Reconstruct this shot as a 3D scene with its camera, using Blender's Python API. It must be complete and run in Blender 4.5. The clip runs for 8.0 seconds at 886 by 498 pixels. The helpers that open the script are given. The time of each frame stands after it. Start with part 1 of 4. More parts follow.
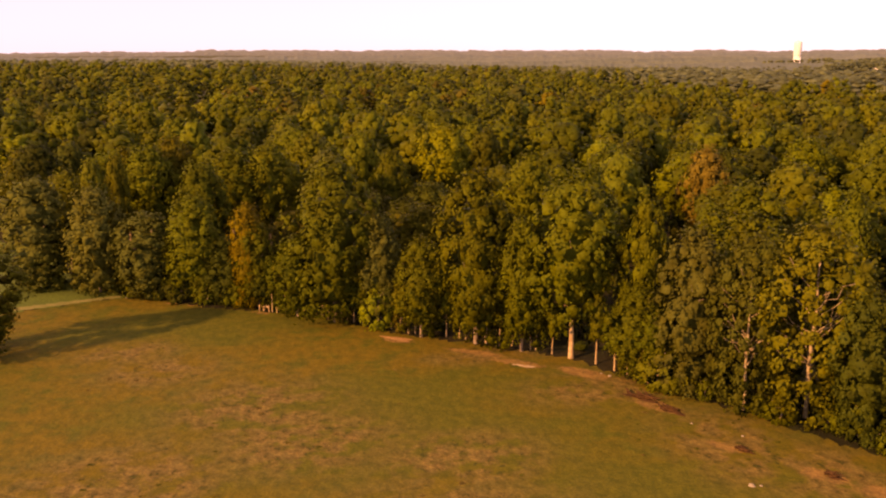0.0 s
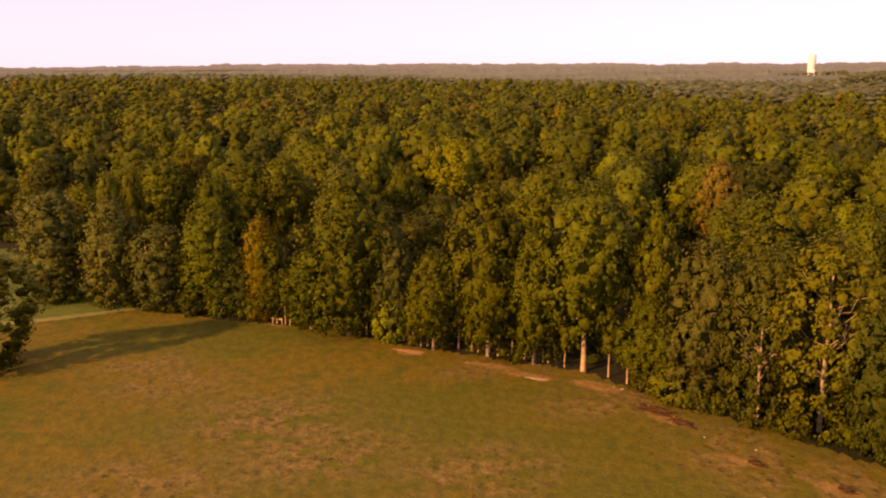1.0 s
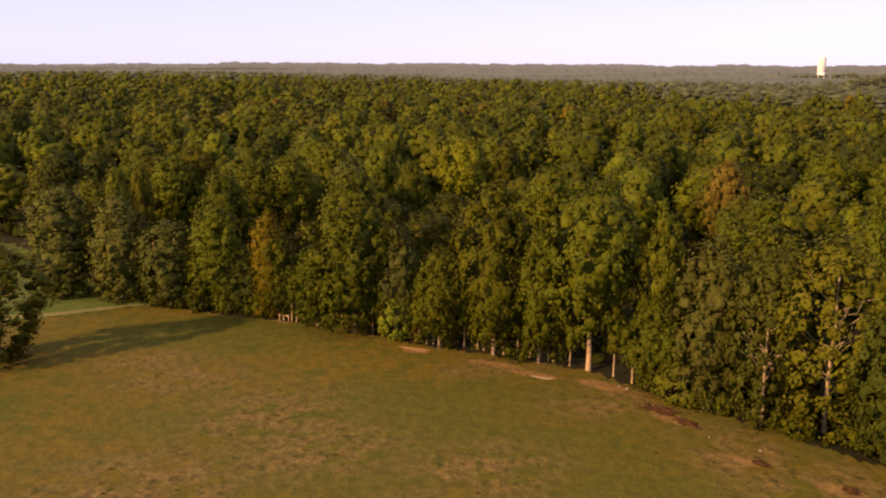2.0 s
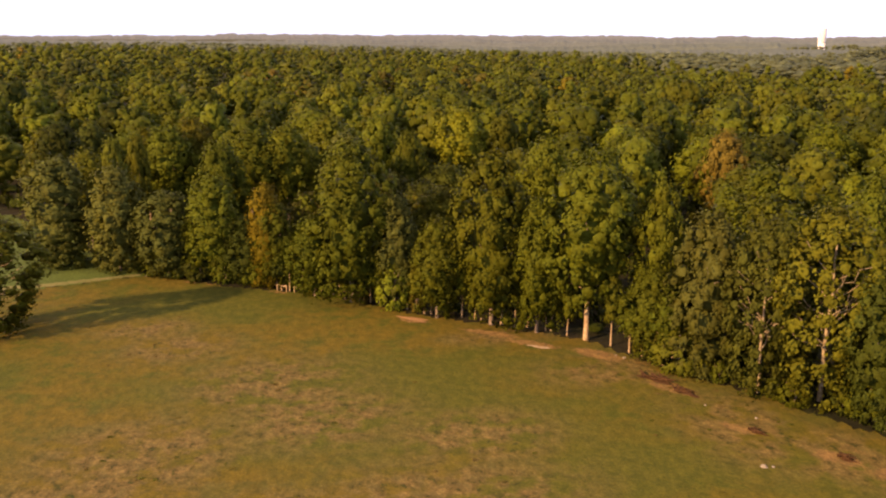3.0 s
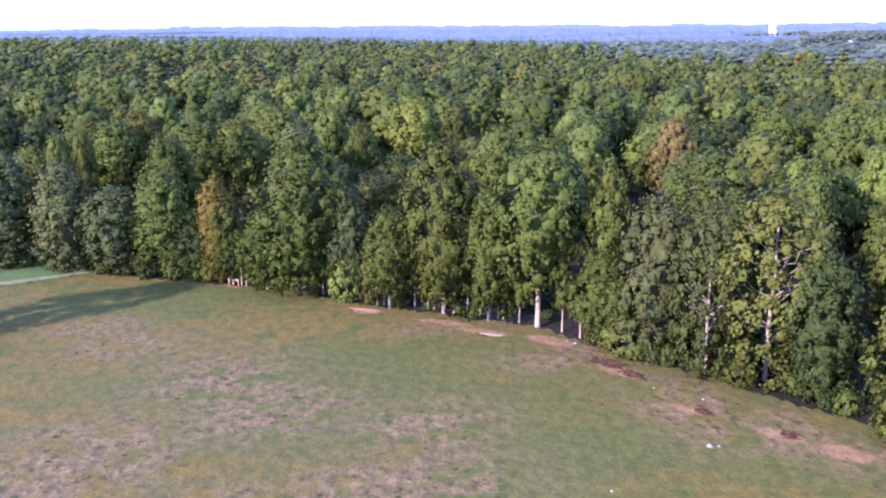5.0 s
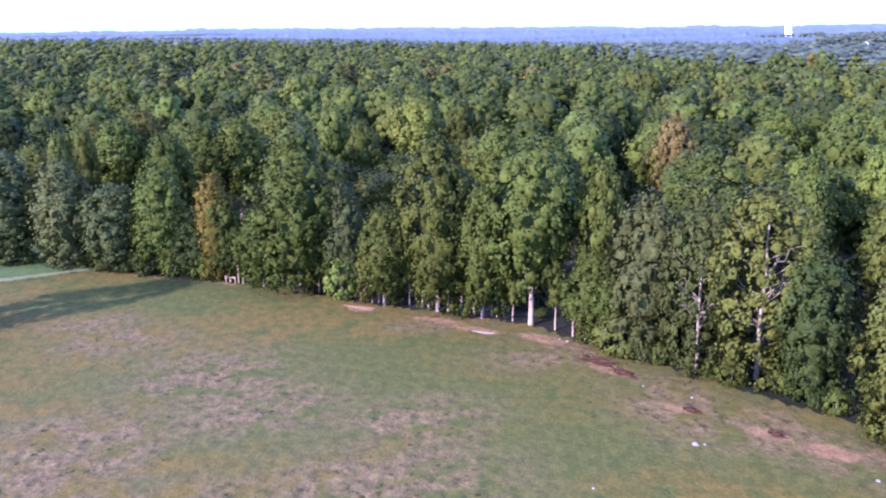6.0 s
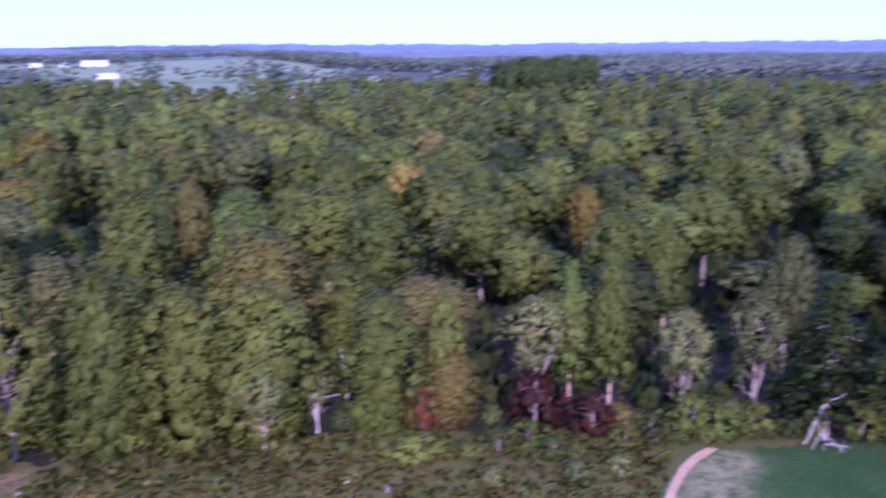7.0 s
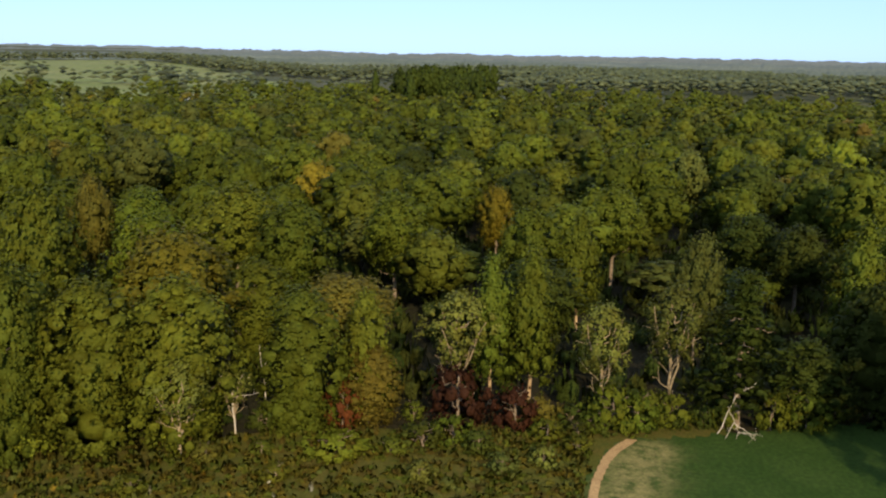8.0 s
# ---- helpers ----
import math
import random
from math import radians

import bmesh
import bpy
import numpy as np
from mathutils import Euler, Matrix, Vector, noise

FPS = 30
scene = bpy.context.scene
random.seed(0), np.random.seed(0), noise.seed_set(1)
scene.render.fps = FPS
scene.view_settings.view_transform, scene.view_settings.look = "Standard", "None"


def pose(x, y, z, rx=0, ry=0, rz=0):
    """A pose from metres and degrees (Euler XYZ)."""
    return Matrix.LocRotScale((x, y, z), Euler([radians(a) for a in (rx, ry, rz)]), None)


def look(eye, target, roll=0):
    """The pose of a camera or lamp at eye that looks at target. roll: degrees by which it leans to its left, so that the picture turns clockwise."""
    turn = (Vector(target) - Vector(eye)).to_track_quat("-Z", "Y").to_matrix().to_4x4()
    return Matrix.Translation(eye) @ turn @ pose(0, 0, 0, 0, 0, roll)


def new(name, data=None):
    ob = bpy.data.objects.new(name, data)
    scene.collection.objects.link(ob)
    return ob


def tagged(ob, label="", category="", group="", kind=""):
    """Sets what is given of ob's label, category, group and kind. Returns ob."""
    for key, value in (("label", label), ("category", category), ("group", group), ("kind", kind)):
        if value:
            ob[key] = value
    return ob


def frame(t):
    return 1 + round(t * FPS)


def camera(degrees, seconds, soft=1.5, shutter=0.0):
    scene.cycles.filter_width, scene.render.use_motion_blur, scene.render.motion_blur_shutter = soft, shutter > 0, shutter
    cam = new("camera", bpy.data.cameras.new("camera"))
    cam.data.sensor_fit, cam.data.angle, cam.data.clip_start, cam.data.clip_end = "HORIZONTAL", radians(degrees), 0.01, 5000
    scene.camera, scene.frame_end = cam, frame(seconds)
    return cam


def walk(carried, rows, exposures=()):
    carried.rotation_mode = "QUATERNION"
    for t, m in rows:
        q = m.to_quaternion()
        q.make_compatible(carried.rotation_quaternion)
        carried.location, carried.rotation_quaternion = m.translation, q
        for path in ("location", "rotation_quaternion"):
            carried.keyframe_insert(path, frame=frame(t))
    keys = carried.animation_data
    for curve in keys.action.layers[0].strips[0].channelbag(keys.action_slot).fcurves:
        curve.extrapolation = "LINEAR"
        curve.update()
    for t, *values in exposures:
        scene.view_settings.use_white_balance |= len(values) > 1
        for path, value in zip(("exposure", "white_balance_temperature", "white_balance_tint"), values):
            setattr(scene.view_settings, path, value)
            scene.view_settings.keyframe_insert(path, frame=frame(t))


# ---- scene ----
cam = camera(53.0, 8.0, soft=2.1, shutter=0.15)

# ---- the walk: a drone hovers over a field, then swings to the right ----
PATH = [
    (0.0, pose(0.00, 0.00, 42.00, 77.46, 0.18, -13.31)),
    (0.5, pose(-0.05, -0.10, 42.10, 77.87, 0.37, -13.15)),
    (1.0, pose(0.00, -0.40, 42.10, 78.29, 0.32, -12.48)),
    (2.5, pose(-0.03, -0.84, 41.72, 78.14, -0.15, -11.89)),
    (3.0, pose(0.10, -0.77, 41.45, 76.54, -0.10, -12.04)),
    (3.5, pose(0.15, -0.65, 41.40, 74.63, -0.16, -11.99)),
    (4.0, pose(0.40, -0.85, 41.75, 73.93, -1.07, -12.57)),
    (4.5, pose(0.60, -0.95, 41.80, 75.13, -0.50, -14.01)),
    (4.7, pose(0.90, -1.05, 41.60, 76.06, 0.40, -14.81)),
    (5.8, pose(3.87, -1.69, 40.87, 75.49, 0.39, -14.35)),
    (6.0, pose(4.48, -1.94, 40.70, 76.06, 0.53, -13.76)),
    (6.2, pose(5.32, -2.21, 40.55, 76.00, 0.09, -13.40)),
    (6.3, pose(5.73, -2.36, 40.44, 76.58, -0.20, -18.20)),
    (6.4, pose(6.11, -2.52, 40.29, 77.05, -0.10, -22.70)),
    (6.5, pose(6.48, -2.67, 40.13, 77.18, -0.15, -27.77)),
    (6.6, pose(6.82, -2.81, 39.96, 76.90, 0.50, -36.50)),
    (6.7, pose(7.14, -2.91, 39.83, 76.65, 0.75, -44.60)),
    (6.8, pose(7.43, -2.95, 39.76, 76.58, 0.65, -51.40)),
    (6.9, pose(7.67, -2.91, 39.73, 76.62, 0.70, -59.40)),
    (7.0, pose(7.86, -2.81, 39.69, 77.07, 0.44, -68.8)),
    (7.1, pose(7.96, -2.62, 39.60, 79.30, -1.60, -73.20)),
    (7.2, pose(7.90, -2.30, 39.35, 80.6, -2.30, -75.40)),
    (7.5, pose(7.37, -0.93, 38.22, 80.16, -2.70, -76.87)),
    (8.0, pose(7.55, 0.04, 37.99, 77.70, -1.15, -75.31)),
]
EXPOSURES = [(0.0, 1.0, 21000, 57), (1.2, 0.9, 18000, 52), (2.4, 0.8, 9200, 36), (3.0, 1.17, 10200, 36), (3.5, 1.72, 8000, 4), (4.0, 1.98, 6700, 2), (4.5, 2.15, 4900, 50),
             (5.8, 2.1, 4400, 54), (6.5, 2.1, 4350, 55), (6.75, 1.6, 4250, 62), (7.0, 1.5, 4350, 72), (7.25, 1.0, 4750, 78), (7.6, 0.85, 4850, 72), (7.8, 0.6, 6500, 6), (8.0, 0.72, 6800, 6)]
walk(cam, PATH, EXPOSURES)

# ---- sky and sun ----
SUN_FROM = Vector((-0.90, -0.43, 0.0)).normalized()
SUN_UP = radians(25)
world = bpy.data.worlds.new("sky")
scene.world = world
world.use_nodes = True
nt = world.node_tree
sky = nt.nodes.new("ShaderNodeTexSky")
sky.sky_type, sky.sun_disc = "NISHITA", False
sky.sun_elevation = SUN_UP
sky.sun_rotation = math.atan2(SUN_FROM.x, SUN_FROM.y)
sky.dust_density, sky.air_density, sky.ozone_density = 0.3, 0.7, 2.0
# thin high cloud over the whole sky, brightest overhead
where = nt.nodes.new("ShaderNodeTexCoord")
split = nt.nodes.new("ShaderNodeSeparateXYZ")
nt.links.new(where.outputs["Generated"], split.inputs[0])
veil = nt.nodes.new("ShaderNodeMix")
veil.data_type = "RGBA"
veil.inputs[6].default_value, veil.inputs[7].default_value = (1.74, 3.02, 6.10, 1), (2.9, 3.05, 3.2, 1)
nt.links.new(split.outputs["Z"], veil.inputs[0])
haze = nt.nodes.new("ShaderNodeMix")
haze.data_type = "RGBA"
haze.inputs[0].default_value = 0.82
nt.links.new(sky.outputs[0], haze.inputs[6])
nt.links.new(veil.outputs[2], haze.inputs[7])
nt.links.new(haze.outputs[2], nt.nodes["Background"].inputs[0])
nt.nodes["Background"].inputs[1].default_value = 0.15
lamp = bpy.data.lights.new("sun", "SUN")
lamp.energy, lamp.angle, lamp.color = 3.5, radians(1.2), (1.0, 0.79, 0.52)
sun = new("sun", lamp)
sun.matrix_world = look(SUN_FROM * 100 + Vector((0, 0, 100 * math.tan(SUN_UP))), (0, 0, 0))

# ---- materials ----
TONES = {
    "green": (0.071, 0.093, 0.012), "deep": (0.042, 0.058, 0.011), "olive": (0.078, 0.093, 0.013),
    "sage": (0.072, 0.087, 0.022), "lime": (0.111, 0.144, 0.017), "gold": (0.147, 0.124, 0.015),
    "orange": (0.131, 0.102, 0.023), "russet": (0.091, 0.084, 0.016), "red": (0.081, 0.028, 0.010),
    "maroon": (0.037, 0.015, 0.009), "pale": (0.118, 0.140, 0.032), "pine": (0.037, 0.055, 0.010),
    # haze is leaf green paled, with distance haze put into the colour
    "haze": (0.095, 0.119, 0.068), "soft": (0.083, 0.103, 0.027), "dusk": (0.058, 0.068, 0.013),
}
WORDS = {"green": "green", "deep": "dark green", "olive": "olive green", "sage": "grey-green", "lime": "bright lime green",
         "gold": "golden yellow", "orange": "orange autumn", "russet": "russet brown", "red": "bright red autumn",
         "maroon": "dark maroon", "pale": "pale thin", "pine": "dark green", "soft": "soft grey-green", "dusk": "dull olive"}


def nodes_of(mat):
    mat.use_nodes = True
    t = mat.node_tree
    t.nodes.clear()
    out = t.nodes.new("ShaderNodeOutputMaterial")
    return t, out


def node(t, kind, **values):
    n = t.nodes.new(kind)
    for k, v in values.items():
        n.inputs[k.replace("_", " ")].default_value = v
    return n


def mix_col(t, fac, a, b, blend="MIX"):
    m = t.nodes.new("ShaderNodeMix")
    m.data_type, m.blend_type = "RGBA", blend
    for sock, v in ((m.inputs[0], fac), (m.inputs[6], a), (m.inputs[7], b)):
        if hasattr(v, "is_output"):
            t.links.new(v, sock)
        elif isinstance(v, (int, float)):
            sock.default_value = v
        else:
            sock.default_value = (*v, 1)
    return m.outputs[2]


def ramp(t, value, lo, hi):
    r = t.nodes.new("ShaderNodeMapRange")
    r.interpolation_type = "SMOOTHSTEP"
    t.links.new(value, r.inputs[0])
    r.inputs[1].default_value, r.inputs[2].default_value = lo, hi
    return r.outputs[0]


def noise_of(t, coord, scale, detail=3.0, rough=0.6):
    n = node(t, "ShaderNodeTexNoise", Scale=scale, Detail=detail, Roughness=rough)
    t.links.new(coord, n.inputs["Vector"])
    return n.outputs[0]


def leaf_material(name, from_object):
    """Leaves: the tone comes from the object's colour or from the tint that each tree of a wood carries."""
    mat = bpy.data.materials.new(name)
    t, out = nodes_of(mat)
    geo = t.nodes.new("ShaderNodeNewGeometry")
    if from_object:
        info = t.nodes.new("ShaderNodeObjectInfo")
        tone, rnd = info.outputs["Color"], info.outputs["Random"]
    else:
        a = t.nodes.new("ShaderNodeAttribute")
        a.attribute_name = "tint"
        tone, rnd = a.outputs["Color"], None
    island = geo.outputs["Random Per Island"]
    coord = t.nodes.new("ShaderNodeTexCoord").outputs["Object"] if not from_object else geo.outputs["Position"]
    clump = noise_of(t, coord, 0.45, 2.0)
    fine = noise_of(t, coord, 1.9, 3.0, 0.75)
    c = mix_col(t, ramp(t, clump, 0.35, 0.7), tone, (0.72, 0.66, 0.55), "MULTIPLY")
    c = mix_col(t, island, mix_col(t, 1.0, c, (0.84, 0.86, 0.88), "MULTIPLY"), mix_col(t, 1.0, c, (1.24, 1.20, 1.08), "MULTIPLY"))
    # dark flecks put the shade of gaps between leaves into the colour
    c = mix_col(t, ramp(t, fine, 0.48, 0.34), c, (0.74, 0.76, 0.70) if from_object else (0.62, 0.64, 0.58), "MULTIPLY")
    if rnd is not None:
        c = mix_col(t, rnd, c, (1.12, 0.98, 0.90), "MULTIPLY")
    bump = t.nodes.new("ShaderNodeBump")
    bump.inputs["Strength"].default_value, bump.inputs["Distance"].default_value = 0.55, 0.45
    t.links.new(fine, bump.inputs["Height"])
    d = t.nodes.new("ShaderNodeBsdfPrincipled")
    d.inputs["Roughness"].default_value = 0.62
    d.inputs["Specular IOR Level"].default_value = 0.05
    t.links.new(c, d.inputs["Base Color"])
    t.links.new(bump.outputs[0], d.inputs["Normal"])
    tr = t.nodes.new("ShaderNodeBsdfTranslucent")
    t.links.new(mix_col(t, 1.0, c, (1.0, 1.05, 0.5), "MULTIPLY"), tr.inputs[0])
    m = t.nodes.new("ShaderNodeMixShader")
    m.inputs[0].default_value = 0.12
    t.links.new(d.outputs[0], m.inputs[1])
    t.links.new(tr.outputs[0], m.inputs[2])
    t.links.new(m.outputs[0], out.inputs[0])
    return mat


def surface(name, a, b, scale=1.0, rough=0.85, c=None, bump=0.3, dry=None, metal=0.0):
    """A mottled surface of two tones at two scales, with grain relief."""
    mat = bpy.data.materials.new(name)
    t, out = nodes_of(mat)
    coord = t.nodes.new("ShaderNodeTexCoord").outputs["Object"]
    big, small = noise_of(t, coord, 0.35 * scale, 4.0), noise_of(t, coord, 4.0 * scale, 4.0, 0.7)
    col = mix_col(t, ramp(t, big, 0.35, 0.65), a, b)
    if c:
        col = mix_col(t, ramp(t, noise_of(t, coord, 1.1 * scale, 4.0, 0.65), 0.5, 0.68), col, c)
    if dry:
        a_ = t.nodes.new("ShaderNodeAttribute")
        a_.attribute_name = "dry"
        w = t.nodes.new("ShaderNodeMath")
        w.operation = "MULTIPLY"
        t.links.new(a_.outputs["Fac"], w.inputs[0])
        t.links.new(ramp(t, noise_of(t, coord, 0.9 * scale, 4.0, 0.65), 0.3, 0.6), w.inputs[1])
        col = mix_col(t, w.outputs[0], col, dry)
    col = mix_col(t, ramp(t, small, 0.3, 0.75), mix_col(t, 1.0, col, (0.72, 0.72, 0.72), "MULTIPLY"),
                  mix_col(t, 1.0, col, (1.22, 1.2, 1.15), "MULTIPLY"))
    bm_ = t.nodes.new("ShaderNodeBump")
    bm_.inputs["Strength"].default_value, bm_.inputs["Distance"].default_value = bump, 0.1 / scale
    t.links.new(small, bm_.inputs["Height"])
    d = t.nodes.new("ShaderNodeBsdfPrincipled")
    d.inputs["Roughness"].default_value, d.inputs["Metallic"].default_value = rough, metal
    d.inputs["Specular IOR Level"].default_value = 0.1
    t.links.new(col, d.inputs["Base Color"])
    t.links.new(bm_.outputs[0], d.inputs["Normal"])
    t.links.new(d.outputs[0], out.inputs[0])
    return mat


def field_material():
    """Mown pasture: green and straw grass, with worn dry stretches where the mask 'dry' is high."""
    mat = bpy.data.materials.new("pasture_grass")
    t, out = nodes_of(mat)
    coord = t.nodes.new("ShaderNodeTexCoord").outputs["Object"]
    turned = t.nodes.new("ShaderNodeMapping")
    turned.inputs["Rotation"].default_value = (0, 0, radians(24))
    turned.inputs["Scale"].default_value = (1.0, 0.75, 1.0)
    t.links.new(coord, turned.inputs[0])
    a = t.nodes.new("ShaderNodeAttribute")
    a.attribute_name = "dry"
    wide_turn = t.nodes.new("ShaderNodeMapping")
    wide_turn.inputs["Rotation"].default_value = (0, 0, radians(-30))
    wide_turn.inputs["Scale"].default_value = (0.55, 1.0, 1.0)
    t.links.new(coord, wide_turn.inputs[0])
    broad, mid = noise_of(t, wide_turn.outputs[0], 0.045, 3.0, 0.55), noise_of(t, coord, 0.24, 5.0, 0.62)
    tuft, grain = noise_of(t, turned.outputs[0], 0.95, 4.0, 0.7), noise_of(t, coord, 3.4, 4.0, 0.7)
    base = mix_col(t, ramp(t, broad, 0.40, 0.60), (0.076, 0.079, 0.012), (0.110, 0.083, 0.012))
    base = mix_col(t, ramp(t, mid, 0.44, 0.66), base, (0.066, 0.074, 0.010))
    worn = t.nodes.new("ShaderNodeMath")
    worn.operation = "MULTIPLY"
    t.links.new(a.outputs["Fac"], worn.inputs[0])
    t.links.new(ramp(t, mid, 0.38, 0.56), worn.inputs[1])
    straw = mix_col(t, ramp(t, tuft, 0.38, 0.62), (0.158, 0.116, 0.041), (0.110, 0.074, 0.025))
    base = mix_col(t, worn.outputs[0], base, straw)
    dark = t.nodes.new("ShaderNodeMath")
    dark.operation = "MULTIPLY"
    t.links.new(a.outputs["Fac"], dark.inputs[0])
    t.links.new(ramp(t, tuft, 0.54, 0.68), dark.inputs[1])
    base = mix_col(t, dark.outputs[0], base, (0.040, 0.047, 0.010))
    fleck = noise_of(t, turned.outputs[0], 1.7, 5.0, 0.8)
    base = mix_col(t, worn.outputs[0], base, mix_col(t, ramp(t, fleck, 0.40, 0.62), mix_col(t, 1.0, base, (0.80, 0.83, 0.80), "MULTIPLY"),
                                                     mix_col(t, 1.0, base, (1.14, 1.11, 1.08), "MULTIPLY")))
    s_ = t.nodes.new("ShaderNodeAttribute")
    s_.attribute_name = "soil"
    e_ = t.nodes.new("ShaderNodeMath")
    e_.operation = "ADD"
    t.links.new(s_.outputs["Fac"], e_.inputs[0])
    t.links.new(noise_of(t, coord, 0.8, 5.0, 0.7), e_.inputs[1])
    earth = mix_col(t, ramp(t, tuft, 0.35, 0.65), (0.240, 0.145, 0.055), (0.165, 0.100, 0.040))
    base = mix_col(t, ramp(t, e_.outputs[0], 0.86, 1.34), base, earth)
    base = mix_col(t, ramp(t, noise_of(t, turned.outputs[0], 0.75, 5.0, 0.75), 0.35, 0.65), mix_col(t, 1.0, base, (0.74, 0.80, 0.74), "MULTIPLY"),
                   mix_col(t, 1.0, base, (1.20, 1.14, 1.1), "MULTIPLY"))
    base = mix_col(t, ramp(t, grain, 0.3, 0.75), mix_col(t, 1.0, base, (0.78, 0.78, 0.78), "MULTIPLY"),
                   mix_col(t, 1.0, base, (1.22, 1.2, 1.12), "MULTIPLY"))
    b = t.nodes.new("ShaderNodeBump")
    b.inputs["Strength"].default_value, b.inputs["Distance"].default_value = 0.5, 0.25
    t.links.new(tuft, b.inputs["Height"])
    d = t.nodes.new("ShaderNodeBsdfPrincipled")
    d.inputs["Roughness"].default_value, d.inputs["Specular IOR Level"].default_value = 0.9, 0.15
    t.links.new(base, d.inputs["Base Color"])
    t.links.new(b.outputs[0], d.inputs["Normal"])
    t.links.new(d.outputs[0], out.inputs[0])
    return mat


LEAF = leaf_material("leaves", True)
WOOD_LEAF = leaf_material("woodland_leaves", False)
BARK = surface("bark", (0.16, 0.12, 0.085), (0.25, 0.20, 0.15), 6.0, 0.9, bump=0.8)
PALE_BARK = surface("pale_bark", (0.46, 0.34, 0.20), (0.30, 0.20, 0.11), 6.0, 0.85, bump=0.6)
LIMB_BARK = surface("white_bark", (0.36, 0.29, 0.18), (0.24, 0.18, 0.11), 6.0, 0.8, bump=0.5)
DEAD_WOOD = surface("bleached_wood", (0.62, 0.56, 0.48), (0.45, 0.40, 0.33), 7.0, 0.8, bump=0.5)
# floor colour sunk near black: shade under the canopy is in it
GROUND = surface("shaded_woodland_ground", (0.020, 0.019, 0.009), (0.028, 0.023, 0.011), 0.05, 0.95, (0.018, 0.021, 0.008))
# far ground paled so its colour carries haze between distant trees
FAR_GROUND = surface("hazy_far_ground", (0.060, 0.070, 0.036), (0.078, 0.080, 0.044), 0.04, 0.95)
FIELD = field_material()
MEADOW = surface("green_meadow_grass", (0.025, 0.054, 0.009), (0.033, 0.064, 0.012), 0.5, 0.9, dry=(0.20, 0.18, 0.072))
LAWN = surface("lawn_grass", (0.085, 0.125, 0.030), (0.070, 0.105, 0.026), 0.5, 0.9)
DRY_GRASS = surface("straw_grass", (0.200, 0.190, 0.075), (0.150, 0.155, 0.055), 0.8, 0.95)
WEEDS = surface("rough_weeds", (0.075, 0.078, 0.014), (0.095, 0.080, 0.018), 0.7, 0.95, (0.060, 0.070, 0.013), bump=0.8)
SOIL = surface("orange_soil", (0.36, 0.20, 0.09), (0.27, 0.155, 0.075), 1.5, 0.95, bump=0.5)
PATH_SOIL = surface("path_soil", (0.42, 0.28, 0.14), (0.34, 0.22, 0.11), 1.5, 0.95, bump=0.4)
PALE_SOIL = surface("pale_soil", (0.38, 0.29, 0.19), (0.28, 0.20, 0.12), 1.5, 0.95, bump=0.5)
DARK_SOIL = surface("dark_soil", (0.050, 0.026, 0.013), (0.085, 0.043, 0.019), 1.5, 0.95, bump=0.8)
STONE = surface("pale_stone", (0.30, 0.26, 0.20), (0.22, 0.19, 0.15), 3.0, 0.85, bump=0.6)
WHITE_PAINT = surface("white_paint", (0.80, 0.79, 0.77), (0.74, 0.73, 0.70), 0.15, 0.5, bump=0.05)
GREY_ROOF = surface("grey_metal_roof", (0.55, 0.56, 0.58), (0.46, 0.47, 0.49), 0.3, 0.45, bump=0.05)
DARK_GLASS = surface("dark_window", (0.03, 0.035, 0.045), (0.045, 0.05, 0.06), 0.5, 0.15, bump=0.0)
FAR_FIELD = surface("far_pasture", (0.150, 0.190, 0.065), (0.190, 0.205, 0.085), 0.03, 0.95)

# ---- the lie of the land ----
def smooth(v, a, b):
    u = np.clip((np.asarray(v, float) - a) / (b - a), 0, 1)
    return u * u * (3 - 2 * u)


WAVES = np.random.default_rng(11).uniform(-1, 1, (10, 3))


def swell(x, y, size):
    """Smooth rolling value between about -1 and 1, waves of that many metres."""
    total = 0
    for a, b, c in WAVES:
        total = total + np.sin((a * x + b * y) * 6.28 / size + c * 9)
    return total / 3.2


def land(x, y):
    """Height of the ground: level field, gentle rise to the north-west woods, rolling country far off."""
    x, y = np.asarray(x, float), np.asarray(y, float)
    r, az = np.hypot(x, y), np.degrees(np.arctan2(x, y))
    left = 1 - smooth(az, -5, 34)
    h = smooth(r, 260, 1000) * (1 + 9 * left) + smooth(r, 1900, 4400) * 16
    h = h + smooth(r, 750, 1650) * 13 * smooth(az, 33, 40) * (1 - smooth(az, 58, 68))
    h = h + smooth(r, 500, 1500) * swell(x, y, 2600) * 6 + smooth(r, 300, 900) * swell(x, y, 420) * 1.6
    return h


def mesh_from(name, verts, faces, mats, normals=None, tint=None, shade=True):
    """A mesh of triangles or quads from arrays."""
    me = bpy.data.meshes.new(name)
    verts, faces = np.asarray(verts, np.float32), np.asarray(faces, np.int32)
    n, k = faces.shape
    me.vertices.add(len(verts))
    me.vertices.foreach_set("co", verts.ravel())
    me.loops.add(n * k)
    me.loops.foreach_set("vertex_index", faces.ravel())
    me.polygons.add(n)
    me.polygons.foreach_set("loop_start", np.arange(0, n * k, k, dtype=np.int32))
    me.polygons.foreach_set("use_smooth", np.full(n, shade))
    for m in mats:
        me.materials.append(m)
    if tint is not None:
        layer = me.attributes.new("tint", "FLOAT_COLOR", "POINT")
        layer.data.foreach_set("color", np.c_[tint, np.ones(len(tint))].astype(np.float32).ravel())
    me.update(calc_edges=True)
    if normals is not None:
        me.normals_split_custom_set_from_vertices(np.asarray(normals, np.float32))
    return me


